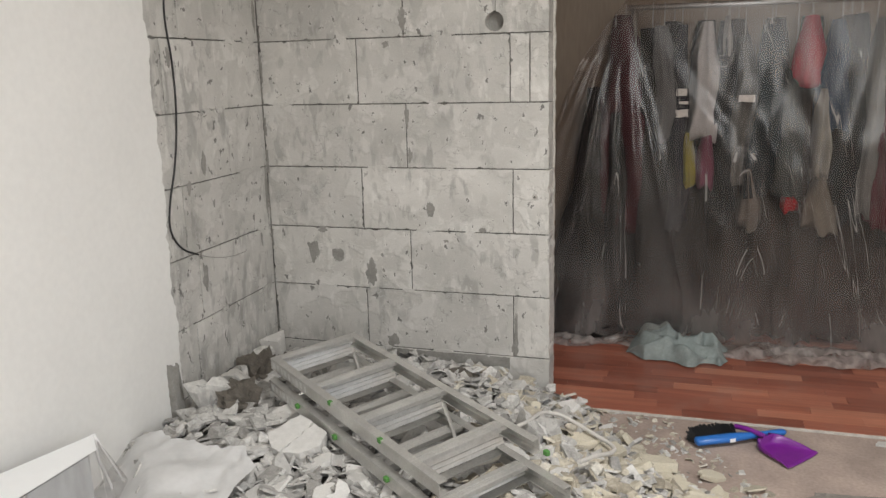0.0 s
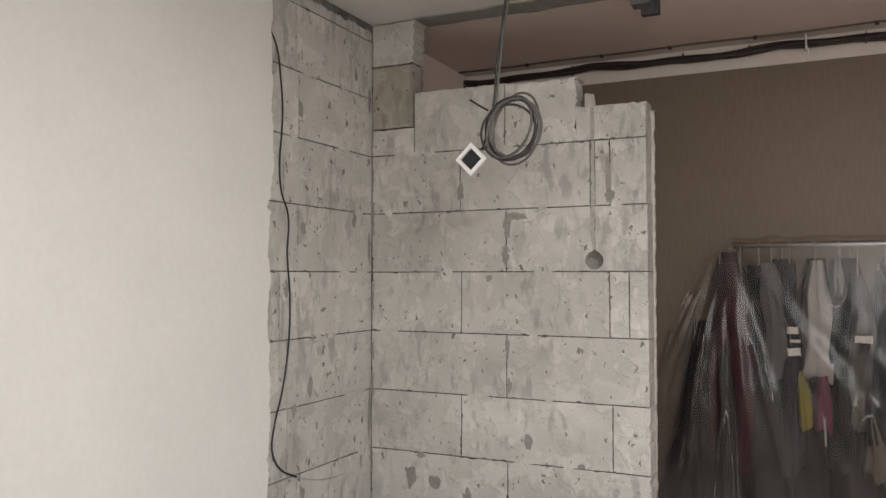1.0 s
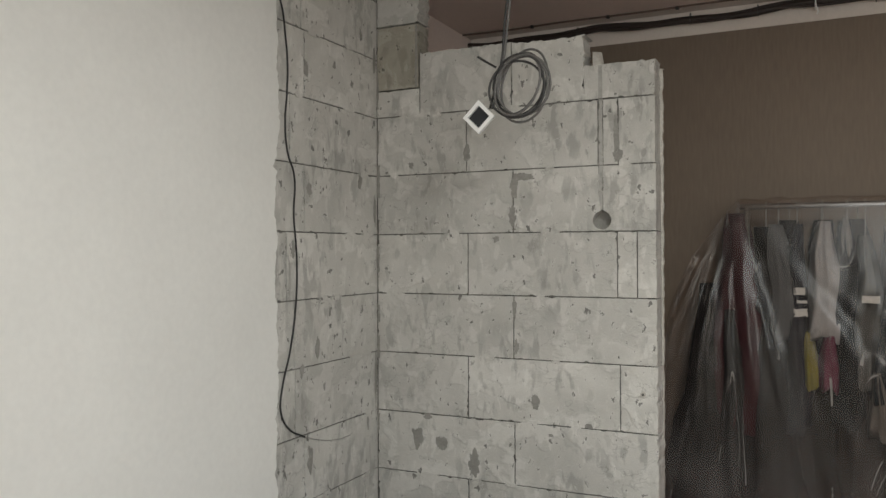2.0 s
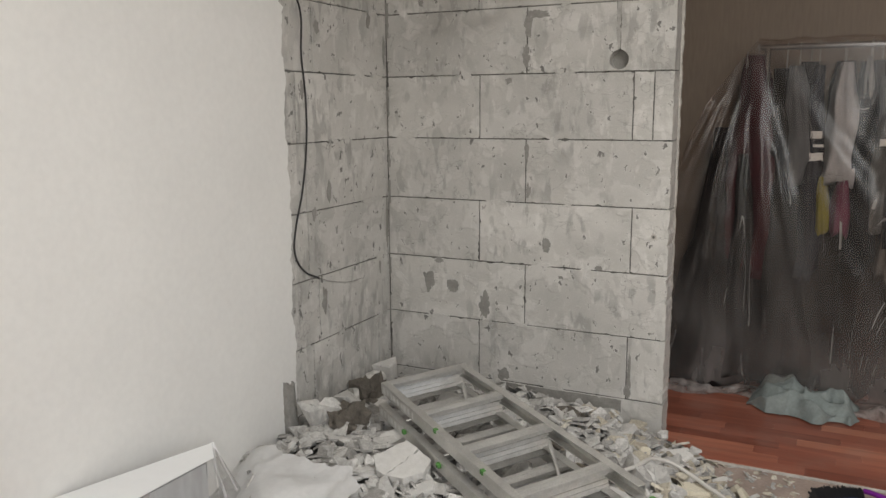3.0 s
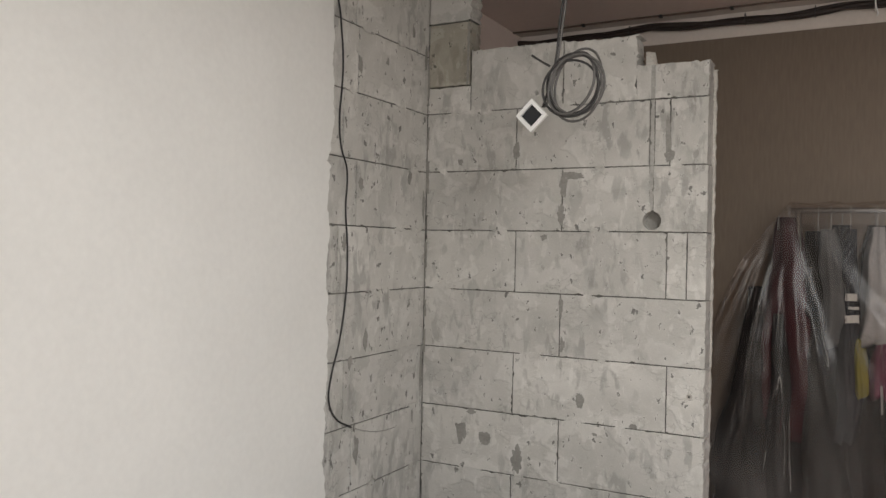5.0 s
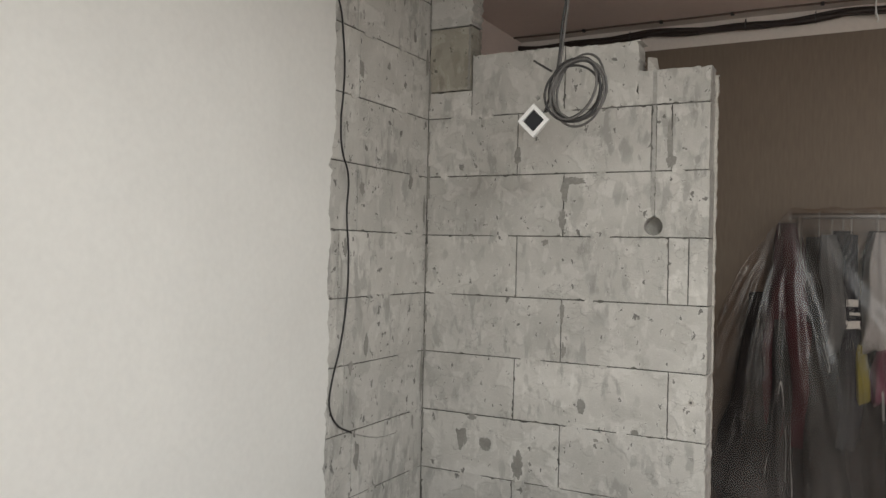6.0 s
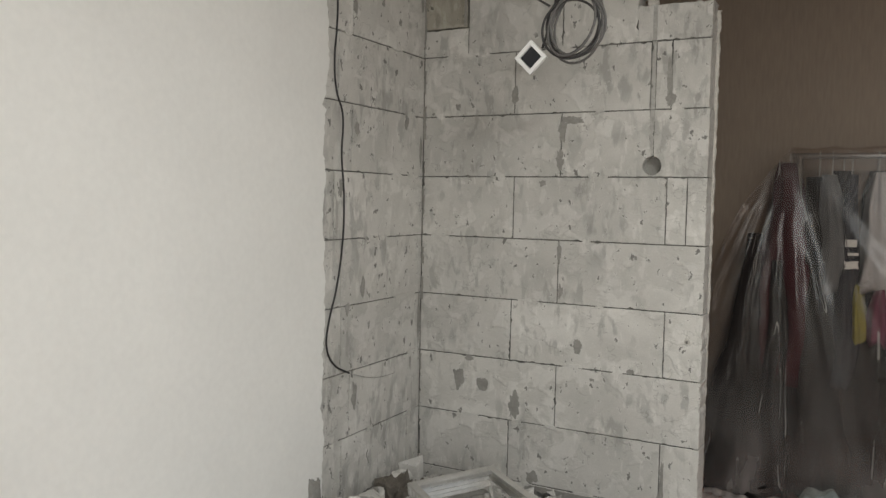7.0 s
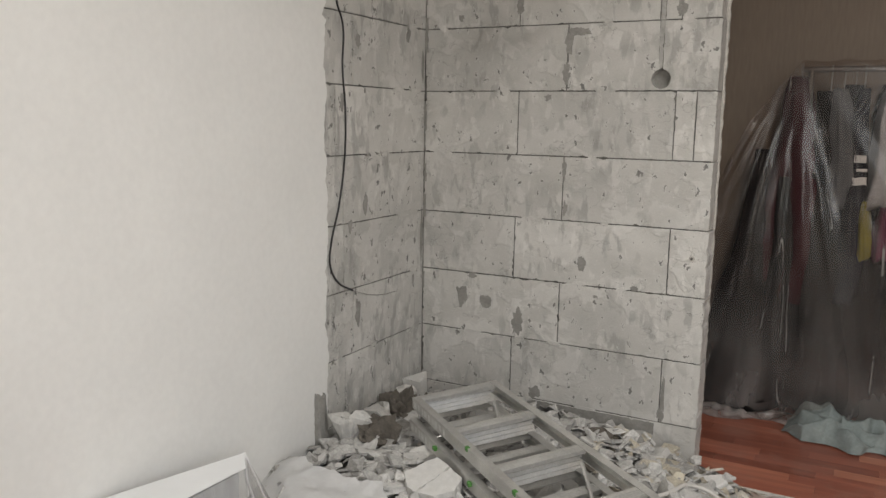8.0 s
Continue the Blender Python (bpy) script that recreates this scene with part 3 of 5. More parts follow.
def under(ob, parent):
    ob.parent = parent
    ob.matrix_parent_inverse = Matrix.Translation(parent.location).inverted()
    return ob


for k in range(2):
    d = 0.011 * k
    under(part("strand", tube([(0.717 + d, CY, CEIL + 0.01), (0.731 + d, CY, 2.36), (0.716 + d * 0.7, CY, 2.24), (0.697 + d, CY + 0.004, 2.12), (0.684 + d * 0.6, CY, 1.97), (0.66 + d, CY, 1.88), (0.635 + d, CY + 0.02, 1.83)], 0.0042), M_DARKCABLE if k == 0 else M_GREYCABLE, None), coil)
lr = random.Random(3)
for k in range(7):
    cx, cz = 0.752 + lr.uniform(-0.012, 0.012), 1.893 + lr.uniform(-0.014, 0.014)
    rx, rz = 0.070 + 0.034 * lr.random(), 0.088 + 0.046 * lr.random()
    tilt = radians(lr.uniform(15, 38))
    pts = []
    for i in range(14):
        a = 2 * math.pi * i / 14
        px, pz = rx * math.cos(a), rz * math.sin(a)
        pts.append((cx + px * math.cos(tilt) + pz * math.sin(tilt) * 0.55, CY - 0.012 + 0.006 * k + 0.012 * math.sin(a + k), cz - px * math.sin(tilt) * 0.55 + pz * math.cos(tilt)))
    under(part("loop", tube(pts, 0.0042, closed=True), M_DARKCABLE if k % 2 else M_GREYCABLE, None), coil)
under(part("loose_end", tube([(0.598, CY, 2.005), (0.62, CY, 1.99), (0.665, CY, 1.962)], 0.004), M_DARKCABLE, None), coil)

socket = tagged(new("socket_frame"), "square white socket frame with dark centre on a cable end", "socket")
socket.location = (0.603, CY, 1.797)
bm = bmesh.new()
for x0, x1, z0, z1 in ((-0.041, -0.028, -0.041, 0.041), (0.028, 0.041, -0.041, 0.041), (-0.028, 0.028, -0.041, -0.028), (-0.028, 0.028, 0.028, 0.041)):
    add_box(bm, x0, x1, -0.008, 0.006, z0, z1)
part("frame", bm, M_WHITEPL, socket, "white plastic square frame")
# solid near-black block stands in for the shade inside the open frame
part("insert", box(-0.0275, 0.0275, 0.0, 0.03, -0.0275, 0.0275, 0.002), plain("opening_shade", (0.016, 0.018, 0.022), 0.6, vary=0.1), socket, "dark block standing in for the shaded opening")
bm = tube([(0.03, 0.02, 0.03), (0.02, 0.025, 0.02)], 0.004)
part("cable_stub", bm, M_DARKCABLE, socket)
socket.rotation_euler = (0, radians(45), 0)

pipe = tagged(mesh("ceiling_wire", tube([(x, 0.893 + 0.003 * math.sin(x * 5), CEIL - 0.004 - 0.002 * math.sin(x * 9)) for x in np.arange(-0.06, XR, 0.12)], 0.0045), plain("brown_wire", (0.13, 0.09, 0.07), 0.6)), "thin brown wire clipped along the ceiling", "cable")
for x in (0.33, 0.72, 1.05, 1.43, 1.92, 2.35):
    part("clip", box(x - 0.008, x + 0.008, 0.884, 0.902, CEIL - 0.014, CEIL + 0.001, 0.002), M_BLACK, pipe)
bundle = tagged(new("cable_bundle"), "sagging bundle of black cables below the ceiling", "cable")
bundle.location = (1.5, 0.97, 2.45)
M_BUNDLE = plain("dark_bundle", (0.034, 0.022, 0.018), 0.55, vary=0.3, scale=20, bump=0.2)
for k, (dy, dz, rad) in enumerate(((0.0, 0.0, 0.014), (0.006, 0.012, 0.009), (-0.008, -0.010, 0.007))):
    pts = [(x, 0.965 + dy, 2.440 + dz - 0.008 * math.sin(x * 6.5 + 0.5 * k) - 0.005 * math.sin(x * 15 + k)) for x in np.arange(-0.06, XR, 0.1)]
    under(part("cable", tube(pts, rad), M_BUNDLE, None), bundle)
for x in (0.55, 1.10, 1.40, 1.88, 2.4):
    under(part("cable_tie", tube([(x, 0.965 + 0.022 * math.cos(a), 2.443 + 0.026 * math.sin(a)) for a in np.arange(0, 6.2, 0.7)], 0.0022, closed=True), M_DARKCABLE, None), bundle)
under(part("cable_tie", tube([(1.64, 0.94, 2.486), (1.642, 0.94, 2.43), (1.65, 0.945, 2.40), (1.646, 0.95, 2.39)], 0.003), M_WHITEPL, None, "long white cable tie"), bundle)
under(part("cable_tie", tube([(1.64, 0.965 + 0.024 * math.cos(a), 2.443 + 0.028 * math.sin(a)) for a in np.arange(0, 6.2, 0.7)], 0.003, closed=True), M_WHITEPL, None, "white cable tie"), bundle)

jbox = tagged(new("junction_box"), "small grey metal box fixed to the ceiling scar", "junction box")
jbox.location = (1.10, 0.05, CEIL - 0.004)
part("body", box(-0.05, 0.025, -0.015, 0.05, -0.062, 0.002, 0.003), plain("dull_zinc", (0.22, 0.22, 0.225), 0.5, 0.5, vary=0.3, scale=20), jbox)
part("cover", box(-0.025, 0.045, 0.051, 0.085, -0.085, 0.002, 0.003), plain("dark_zinc", (0.10, 0.10, 0.105), 0.5, 0.4, vary=0.3, scale=20), jbox, "darker bracket plate")

# lamp body is unseen, added as a source for the inferred overhead light
unseen_ceiling_light = tagged(new("unseen_ceiling_light"), "flat round white lamp added to the ceiling out of view", "lamp")
unseen_ceiling_light.location = (*LAMP_AT, CEIL)
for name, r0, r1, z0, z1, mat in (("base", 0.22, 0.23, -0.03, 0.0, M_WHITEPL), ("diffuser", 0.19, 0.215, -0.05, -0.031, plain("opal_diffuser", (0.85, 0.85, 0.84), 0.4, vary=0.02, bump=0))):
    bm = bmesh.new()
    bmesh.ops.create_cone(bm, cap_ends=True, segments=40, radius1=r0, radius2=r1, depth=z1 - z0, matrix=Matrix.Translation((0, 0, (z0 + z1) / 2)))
    part(name, bm, mat, unseen_ceiling_light)

# ---------- rubble heap ----------
def heap(x, y):
    """Height of the heap of debris."""
    right = 1.42 - 0.75 * (y + 0.15) if y < -0.15 else 1.42
    right = min(right, 2.3)
    f = max(0.0, min(1.0, (right - x) / 0.75))
    g = max(0.0, min(1.0, (y + 1.9) / 0.5))
    f, g = f * f * (3 - 2 * f), g * g * (3 - 2 * g)
    wall = 1 - 0.30 * math.exp(-((y + 0.0) / 0.12) ** 2) - 0.30 * math.exp(-((x + 0.08) / 0.12) ** 2)
    bare = max(0.0, min(1.0, (x - 0.15 + 0.9 * (y + 1.15) + 0.35) / 0.3)) if y < -0.8 else 1.0
    return 0.155 * f * g * max(wall, 0.4) * bare + 0.012 * noise.noise((x * 9, y * 9, 0.3)) * f * g


M_RUB_GREY = aac("grey_debris", (0.60, 0.59, 0.56), (0.46, 0.45, 0.43), (0.70, 0.69, 0.66))
M_RUB_WHITE = plain("white_debris", (0.74, 0.73, 0.70), 0.9, vary=0.15, scale=30, fine=200, bump=0.4, local=True, per=0.12)
M_RUB_CREAM = plain("cream_debris", (0.74, 0.685, 0.55), 0.9, vary=0.2, scale=25, fine=200, bump=0.4, local=True, per=0.2)
M_RUB_BROWN = plain("brown_debris", (0.175, 0.155, 0.13), 0.95, vary=0.4, scale=30, fine=160, bump=0.8, dist=0.008, local=True)
# dust colour darkened so that gaps between the pieces look shaded
M_DUST_SHADED = plain("shaded_debris_dust", (0.27, 0.262, 0.245), 0.97, vary=0.5, scale=22, fine=150, bump=0.8, dist=0.01)
bm = bmesh.new()
NX, NY = 120, 100
grid = [[bm.verts.new((XL + 0.003 + 2.5 * i / NX, -2.2 + 2.197 * j / NY, 0)) for j in range(NY + 1)] for i in range(NX + 1)]
for r_ in grid:
    for v in r_:
        v.co.z = heap(v.co.x, v.co.y) - 0.006 - 0.16 * max(0.0, min(0.08, heap(v.co.x, v.co.y))) + 0.005 * noise.noise((v.co.x * 40, v.co.y * 40, 2))
for i in range(NX):
    for j in range(NY):
        q = (grid[i][j], grid[i + 1][j], grid[i + 1][j + 1], grid[i][j + 1])
        if max(v.co.z for v in q) > -0.004:
            bm.faces.new(q)
bmesh.ops.delete(bm, geom=[v for v in bm.verts if not v.link_faces], context="VERTS")
tagged(mesh("rubble_dust", bm, M_DUST_SHADED), "heap of grey crushed mortar and dust against the walls, coloured darker for shaded gaps", "rubble", kind="stuff")

SHARDS = []
for k in range(26):
    flat = random.Random(k + 90)
    data = bpy.data.meshes.new("rubble_chunk")
    b_ = plate_mesh(flat, flat.uniform(0.5, 0.9), flat.choice((0.07, 0.09, 0.11, 0.14, 0.19, 0.32)))
    b_.to_mesh(data)
    b_.free()
    SHARDS.append(data)
RUBBLE = {}
for tone, mat in (("grey", M_RUB_GREY), ("white", M_RUB_WHITE), ("cream", M_RUB_CREAM)):
    RUBBLE[tone] = []
    for d in SHARDS:
        e = d.copy()
        e.materials.append(mat)
        RUBBLE[tone].append(e)
LABELS = {"grey": "broken grey aerated concrete fragment on the rubble heap", "white": "broken white plaster fragment on the rubble heap", "cream": "cream yellow plaster fragment on the rubble heap"}


def chunk(x, y, size, tone, r, lift=0.0, tilt=24, which=None, thin=1.0):
    data = RUBBLE[tone][which if which is not None else r.randrange(len(SHARDS))]
    ob = tagged(new("rubble_chunk", data), LABELS[tone], "rubble", "rubble heap")
    ob.scale = (size, size * r.uniform(0.7, 1), size * r.uniform(0.8, 1.3) * thin)
    ob.rotation_euler = (radians(r.gauss(0, tilt)), radians(r.gauss(0, tilt)), r.uniform(0, 6.28))
    ob.location = (x, y, max(heap(x, y), 0.0) - size * 0.03 + lift)
    return ob


def on_heap(r, margin):
    while True:
        x, y = r.uniform(XL + margin, 2.15), r.uniform(-1.65, -margin)
        h = heap(x, y)
        if h > 0.004 and r.random() < 0.35 + h * 5:
            return x, y, h


rr = random.Random(21)
for k in range(290):
    size = rr.choice((0.055, 0.065, 0.075, 0.08, 0.09, 0.10, 0.12, 0.14))
    x, y, h = on_heap(rr, size * 0.6)
    if h < 0.03:
        size = min(size, 0.07)
    warm = 0.03 + 0.5 * max(0.0, min(1.0, (x - 0.85) / 0.6))
    tone = "cream" if rr.random() < warm else ("white" if rr.random() < 0.28 else "grey")
    chunk(x, y, size * 1.15, tone, rr, lift=rr.uniform(0, 0.024))
# the larger pieces
for x, y, size, tone, lift, tilt, which in ((0.40, -1.02, 0.2, "white", 0.02, 8, 7), (-0.01, -0.22, 0.13, "grey", 0.03, 15, 11), (0.05, -0.50, 0.16, "grey", 0.03, 25, 5),
                                            (-0.01, -0.62, 0.13, "white", 0.03, 30, 14), (0.16, -0.66, 0.17, "white", 0.03, 6, 2), (0.27, -0.80, 0.14, "white", 0.02, 10, 9), (0.95, -0.14, 0.13, "cream", 0.02, 20, 4),
                                            (0.84, -0.2, 0.14, "white", 0.03, 14, 8), (1.56, -0.55, 0.16, "cream", 0.02, 20, 6), (1.72, -0.52, 0.12, "cream", 0.01, 15, 12), (1.5, -0.72, 0.16, "cream", 0.01, 10, 16), (1.7, -0.7, 0.15, "cream", 0.01, 10, 19),
                                            (0.62, -1.05, 0.16, "white", 0.02, 16, 17), (0.75, -1.2, 0.15, "white", 0.02, 10, 20), (0.55, -1.2, 0.18, "white", 0.02, 10, 21)):
    chunk(x, y, size, tone, rr, lift, tilt, which, 0.6)
for k in range(26):
    # cream flakes strewn over the floor beside the dustpan
    a = rr.uniform(0, 6.28)
    q = rr.random() ** 0.6
    chunk(1.64 + 0.24 * q * math.cos(a), -0.62 + 0.15 * q * math.sin(a), rr.uniform(0.05, 0.12), "cream" if k % 4 else "white", rr, rr.uniform(0.0, 0.012), 12, None, 0.6)
for x, y, sx, sy, sz in ((0.165, -0.72, 0.15, 0.12, 0.11), (0.10, -0.45, 0.15, 0.11, 0.13), (0.80, -0.26, 0.16, 0.06, 0.035), (0.16, -0.30, 0.09, 0.08, 0.06), (0.9, -0.55, 0.10, 0.07, 0.04)):
    bm = bmesh.new()
    bmesh.ops.create_icosphere(bm, subdivisions=3, radius=0.5)
    for v in bm.verts:
        c = v.co.copy()
        k = 1 + 0.5 * noise.noise(c * 3.2 + Vector((x * 30, y * 30, 0))) + 0.32 * noise.noise(c * 7 + Vector((x * 30, 0, 0))) + 0.16 * noise.noise(c * 16)
        v.co = Vector((c.x * sx * k, c.y * sy * k, (c.z + 0.4) * sz * k))
    ob = tagged(mesh("rubble_lump", bm, M_RUB_BROWN), "dark brown crumbling mortar lump on the rubble heap", "rubble", "rubble heap")
    ob.location = (x, y, heap(x, y))

# small crumbs, too many to count
def crumb_material(name, stops):
    mat, nt, b = material(name, 0.95)
    isl = nt.nodes.new("ShaderNodeNewGeometry").outputs["Random Per Island"]
    base = mix(nt, 1.0, steps(nt, isl, stops), steps(nt, grain(nt, coords(nt), 150, 3), [(0.3, 0.7), (0.7, 1.0)]), "MULTIPLY")
    base = mix(nt, 1.0, base, steps(nt, grain(nt, coords(nt), 38, 4), [(0.35, 0.72), (0.6, 1.0)]), "MULTIPLY")
    nt.links.new(base, b.inputs["Base Color"])
    relief(nt, b, grain(nt, coords(nt), 170, 4, 0.6), 0.4, 0.003)
    return mat


flakes = {"grey": ([], []), "cream": ([], [])}
for k in range(5000):
    if k % 4 == 0:
        y = rr.uniform(-1.3, -0.08)
        x = rr.uniform(1.05, 1.60 - 0.75 * (y + 0.15) * (y < -0.15))
        h = max(heap(x, y), 0.0)
    else:
        x, y, h = on_heap(rr, 0.03)
    s = rr.uniform(0.006, 0.02) if k % 3 == 0 else rr.uniform(0.020, 0.058)
    if h < 0.012:
        s *= 0.45
    verts, faces = flakes["cream" if rr.random() < 0.55 * max(0.0, min(1.0, (x - 0.8) / 0.5)) else "grey"]
    m = Matrix.Translation((x, y, h + (0.026 * rr.random() if h > 0.03 else -0.001))) @ Euler((rr.gauss(0, 0.42), rr.gauss(0, 0.42), rr.uniform(0, 6.28))).to_matrix().to_4x4()
    base = len(verts)
    n = rr.choice((4, 5, 6))
    thin = rr.uniform(0.08, 0.22)
    off = [rr.uniform(-0.45, 0.45) for _ in range(n)]
    rad = [rr.uniform(0.6, 1.1) for _ in range(n)]
    for lev in (0, 1):
        for i in range(n):
            a = 2 * math.pi * (i + off[i]) / n
            verts.append(m @ Vector((s * math.cos(a) * rad[i] * (1 - 0.1 * lev), s * 0.75 * math.sin(a) * rad[i] * (1 - 0.1 * lev), s * thin * lev)))
    faces.append([base + n + i for i in range(n)])
    for i in range(n):
        faces.append([base + i, base + (i + 1) % n, base + n + (i + 1) % n, base + n + i])
for tone, name, label, stops in (("grey", "rubble_crumbs", "scattered small flakes of grey plaster and concrete", [(0.0, (0.33, 0.32, 0.30)), (0.35, (0.50, 0.49, 0.465)), (0.75, (0.62, 0.61, 0.58)), (1.0, (0.76, 0.75, 0.72))]),
                                 ("cream", "plaster_crumbs", "scattered small flakes of cream yellow plaster", [(0.0, (0.38, 0.34, 0.27)), (0.4, (0.56, 0.51, 0.41)), (0.75, (0.66, 0.61, 0.50)), (1.0, (0.74, 0.71, 0.63))])):
    data = bpy.data.meshes.new(name)
    data.from_pydata(flakes[tone][0], [], flakes[tone][1])
    data.materials.append(crumb_material(tone + "_crumbs", stops))
    tagged(new(name, data), label, "rubble", kind="stuff")

# thick white slab, cracked in two
def slab_piece(pts, thick, seed):
    """A broken slab: flat top, rough undercut sides."""
    bm = bmesh.new()
    cu, cv = sum(p[0] for p in pts) / len(pts), sum(p[1] for p in pts) / len(pts)
    rings = []
    for l, z in enumerate((thick, thick * 0.97, thick * 0.66, thick * 0.33, 0.0)):
        ring = []
        for i, (u, v) in enumerate(pts):
            k = (0.985, 1.0, 1.0, 0.96, 0.88)[l] + (0.10 * noise.noise((u * 55, v * 55, z * 70 + seed)) if l > 1 else 0)
            ring.append(bm.verts.new((cu + (u - cu) * k, cv + (v - cv) * k, z)))
        rings.append(ring)
    bm.faces.new(rings[0])
    for a, b in zip(rings, rings[1:]):
        for i in range(len(pts)):
            bm.faces.new((a[i], b[i], b[(i + 1) % len(pts)], a[(i + 1) % len(pts)]))
    bm.faces.new(rings[-1][::-1])
    bmesh.ops.recalc_face_normals(bm, faces=bm.faces[:])
    return bm


def broken_edge(corners, amp, seed):
    """The corners joined by uneven broken edges."""
    pts = []
    for (ax, ay), (bx, by) in zip(corners, corners[1:] + corners[:1]):
        n = max(2, round(math.hypot(bx - ax, by - ay) / 0.012))
        for i in range(n):
            f = i / n
            off = amp * noise.noise((ax * 30 + f * 7, ay * 30, seed)) * (f > 0)
            pts.append((ax + (bx - ax) * f - (by - ay) * off * 4, ay + (by - ay) * f + (bx - ax) * off * 4))
    return pts


for seed, corners in ((1, [(-0.125, -0.035), (-0.06, -0.09), (-0.012, -0.095), (0.004, 0.085), (-0.075, 0.105)]), (2, [(-0.009, -0.095), (0.06, -0.075), (0.105, -0.01), (0.085, 0.06), (0.007, 0.085)])):
    ob = tagged(mesh("plaster_slab", slab_piece(broken_edge(corners, 0.018, seed), 0.06, seed), M_RUB_WHITE), "thick white plaster slab cracked in two on the rubble", "rubble", "rubble heap")
    ob.location, ob.rotation_euler = (0.535, -0.97, heap(0.535, -0.97) + 0.02), (radians(15), radians(4), radians(-12))
    ob.scale = (0.8, 0.8, 0.9)
for k, (x, y, sx, sy, sz, turn) in enumerate(((0.12, -0.58, 0.18, 0.14, 0.11, 30), (0.03, -0.74, 0.09, 0.13, 0.12, 60), (0.09, -0.73, 0.08, 0.13, 0.11, 110), (0.02, -0.20, 0.12, 0.09, 0.13, 50), (0.06, -0.36, 0.13, 0.10, 0.10, 80), (0.38, -0.80, 0.14, 0.07, 0.05, 20), (0.25, -0.80, 0.20, 0.09, 0.035, 5), (0.30, -0.62, 0.12, 0.09, 0.07, 15))):
    # angular broken block pieces beside the left wall
    ob = tagged(mesh("block_piece", shard_mesh(60 + k, (sx, sy, sz), 16), M_RUB_GREY), "angular broken piece of grey aerated block on the heap", "rubble", "rubble heap")
    ob.location, ob.rotation_euler = (x, y, heap(x, y) - 0.005), (radians(8), radians(-6), radians(turn))

tagged(mesh("plaster_shard", slab(outline(-0.80, -0.745, 0.0, 0.33, rough=(0, 0.006, 0.03, 0.006)), lambda u, v, d: (XL + 0.06 - d - v * 0.1, u, v), 0.03, 0.004), M_GREYMORTAR), "upright grey plaster shard leaning on the white wall", "rubble")

# ---------- aluminium ladder lying on the heap ----------
ladder = tagged(new("folding_ladder"), "folded dusty aluminium ladder lying on the rubble", "ladder")


def rail(length, outer):
    """A channel: flat web on the outer side, two flanges turned inwards."""
    bm = bmesh.new()
    o = 0.013 * outer
    add_box(bm, min(o, o - 0.0025 * outer), max(o, o - 0.0025 * outer), 0, length, -0.040, 0, 0.0008)
    for z in (-0.0025, -0.040):
        add_box(bm, min(-o, o - 0.0026 * outer), max(-o, o - 0.0026 * outer), 0, length, z, z + 0.0025)
    for z in (-0.014, -0.027):
        add_box(bm, min(o - 0.0027 * outer, o - 0.0042 * outer), max(o - 0.0027 * outer, o - 0.0042 * outer), 0, length, z - 0.002, z)
    return bm


def tread(length, deep):
    """A step: nosing on top, ribbed plate leaning below it, turned lip at its foot."""
    bm = bmesh.new()
    add_box(bm, 0, length, -0.016, 0.024, -0.003, 0, 0.0008)
    for y in (0.0, 0.009, 0.017):
        add_box(bm, 0, length, y, y + 0.003, 0.0002, 0.0015)
    add_box(bm, 0, length, 0.0212, 0.024, -0.013, -0.0031)
    n = 5
    for i in range(n):
        f0, f1 = i / n, (i + 0.86) / n
        y0, y1 = -0.012 + 0.022 * f0, -0.012 + 0.022 * f1
        z0, z1 = -0.0035 - deep * f0, -0.0035 - deep * f1
        vs = [bm.verts.new((x, y, z)) for x in (0, length) for y, z in ((y0, z0), (y0 + 0.003, z0), (y1 + 0.003, z1), (y1, z1))]
        for f in ((0, 1, 2, 3), (7, 6, 5, 4), (0, 4, 5, 1), (1, 5, 6, 2), (2, 6, 7, 3), (3, 7, 4, 0)):
            bm.faces.new([vs[q] for q in f])
        add_box(bm, 0, length, 0.009, 0.040, -deep - 0.008, -deep - 0.005, 0.0008)
    bmesh.ops.recalc_face_normals(bm, faces=bm.faces[:])
    return bm


M_LADDER_LABEL = plain("ladder_label", (0.86, 0.86, 0.84), 0.5, vary=0.2, bump=0, local=True)
M_GREEN = plain("green_plastic", (0.09, 0.26, 0.06), 0.5, vary=0.15, bump=0, local=True)
WID = 0.33
for level, (dx, dz, dy, length, rungs) in enumerate(((0.0, 0.0, -0.02, 1.0, (0.008, 0.292, 0.575, 0.858)), (0.022, -0.066, 0.0, 1.12, (0.10, 0.385, 0.67, 0.95)))):
    for side in (0, 1):
        x = dx + (WID - 0.013 if side else 0.013)
        r_ = part("rail", rail(length, 1 if side else -1), M_ALU, ladder)
        r_.location = (x, dy, dz)
        if side == 1:
            for i in range(9 if level == 0 else 6):
                part("label_bar", box(0.0132, 0.0138, 0.018 + 0.029 * i + 0.004 * (i % 3), 0.037 + 0.029 * i, -0.032 + 0.003 * (i % 2), -0.009), M_LADDER_LABEL, r_, "pale printed bar")
    for y in rungs:
        g_ = part("tread", tread(WID - 0.0325, 0.066 if level == 0 else 0.030), M_ALU, ladder)
        g_.location = (dx + 0.0162, y + dy, dz - 0.003)
for x0, y0, x1, y1 in ((0.045, 0.60, 0.10, 0.74), (0.06, 0.08, 0.10, 0.20)):
    part("brace", tube([(x0, y0, -0.03), ((x0 + x1) / 2, (y0 + y1) / 2, -0.055), (x1, y1, -0.085)], 0.006, res=1), M_ALU, ladder, "thin folding brace")
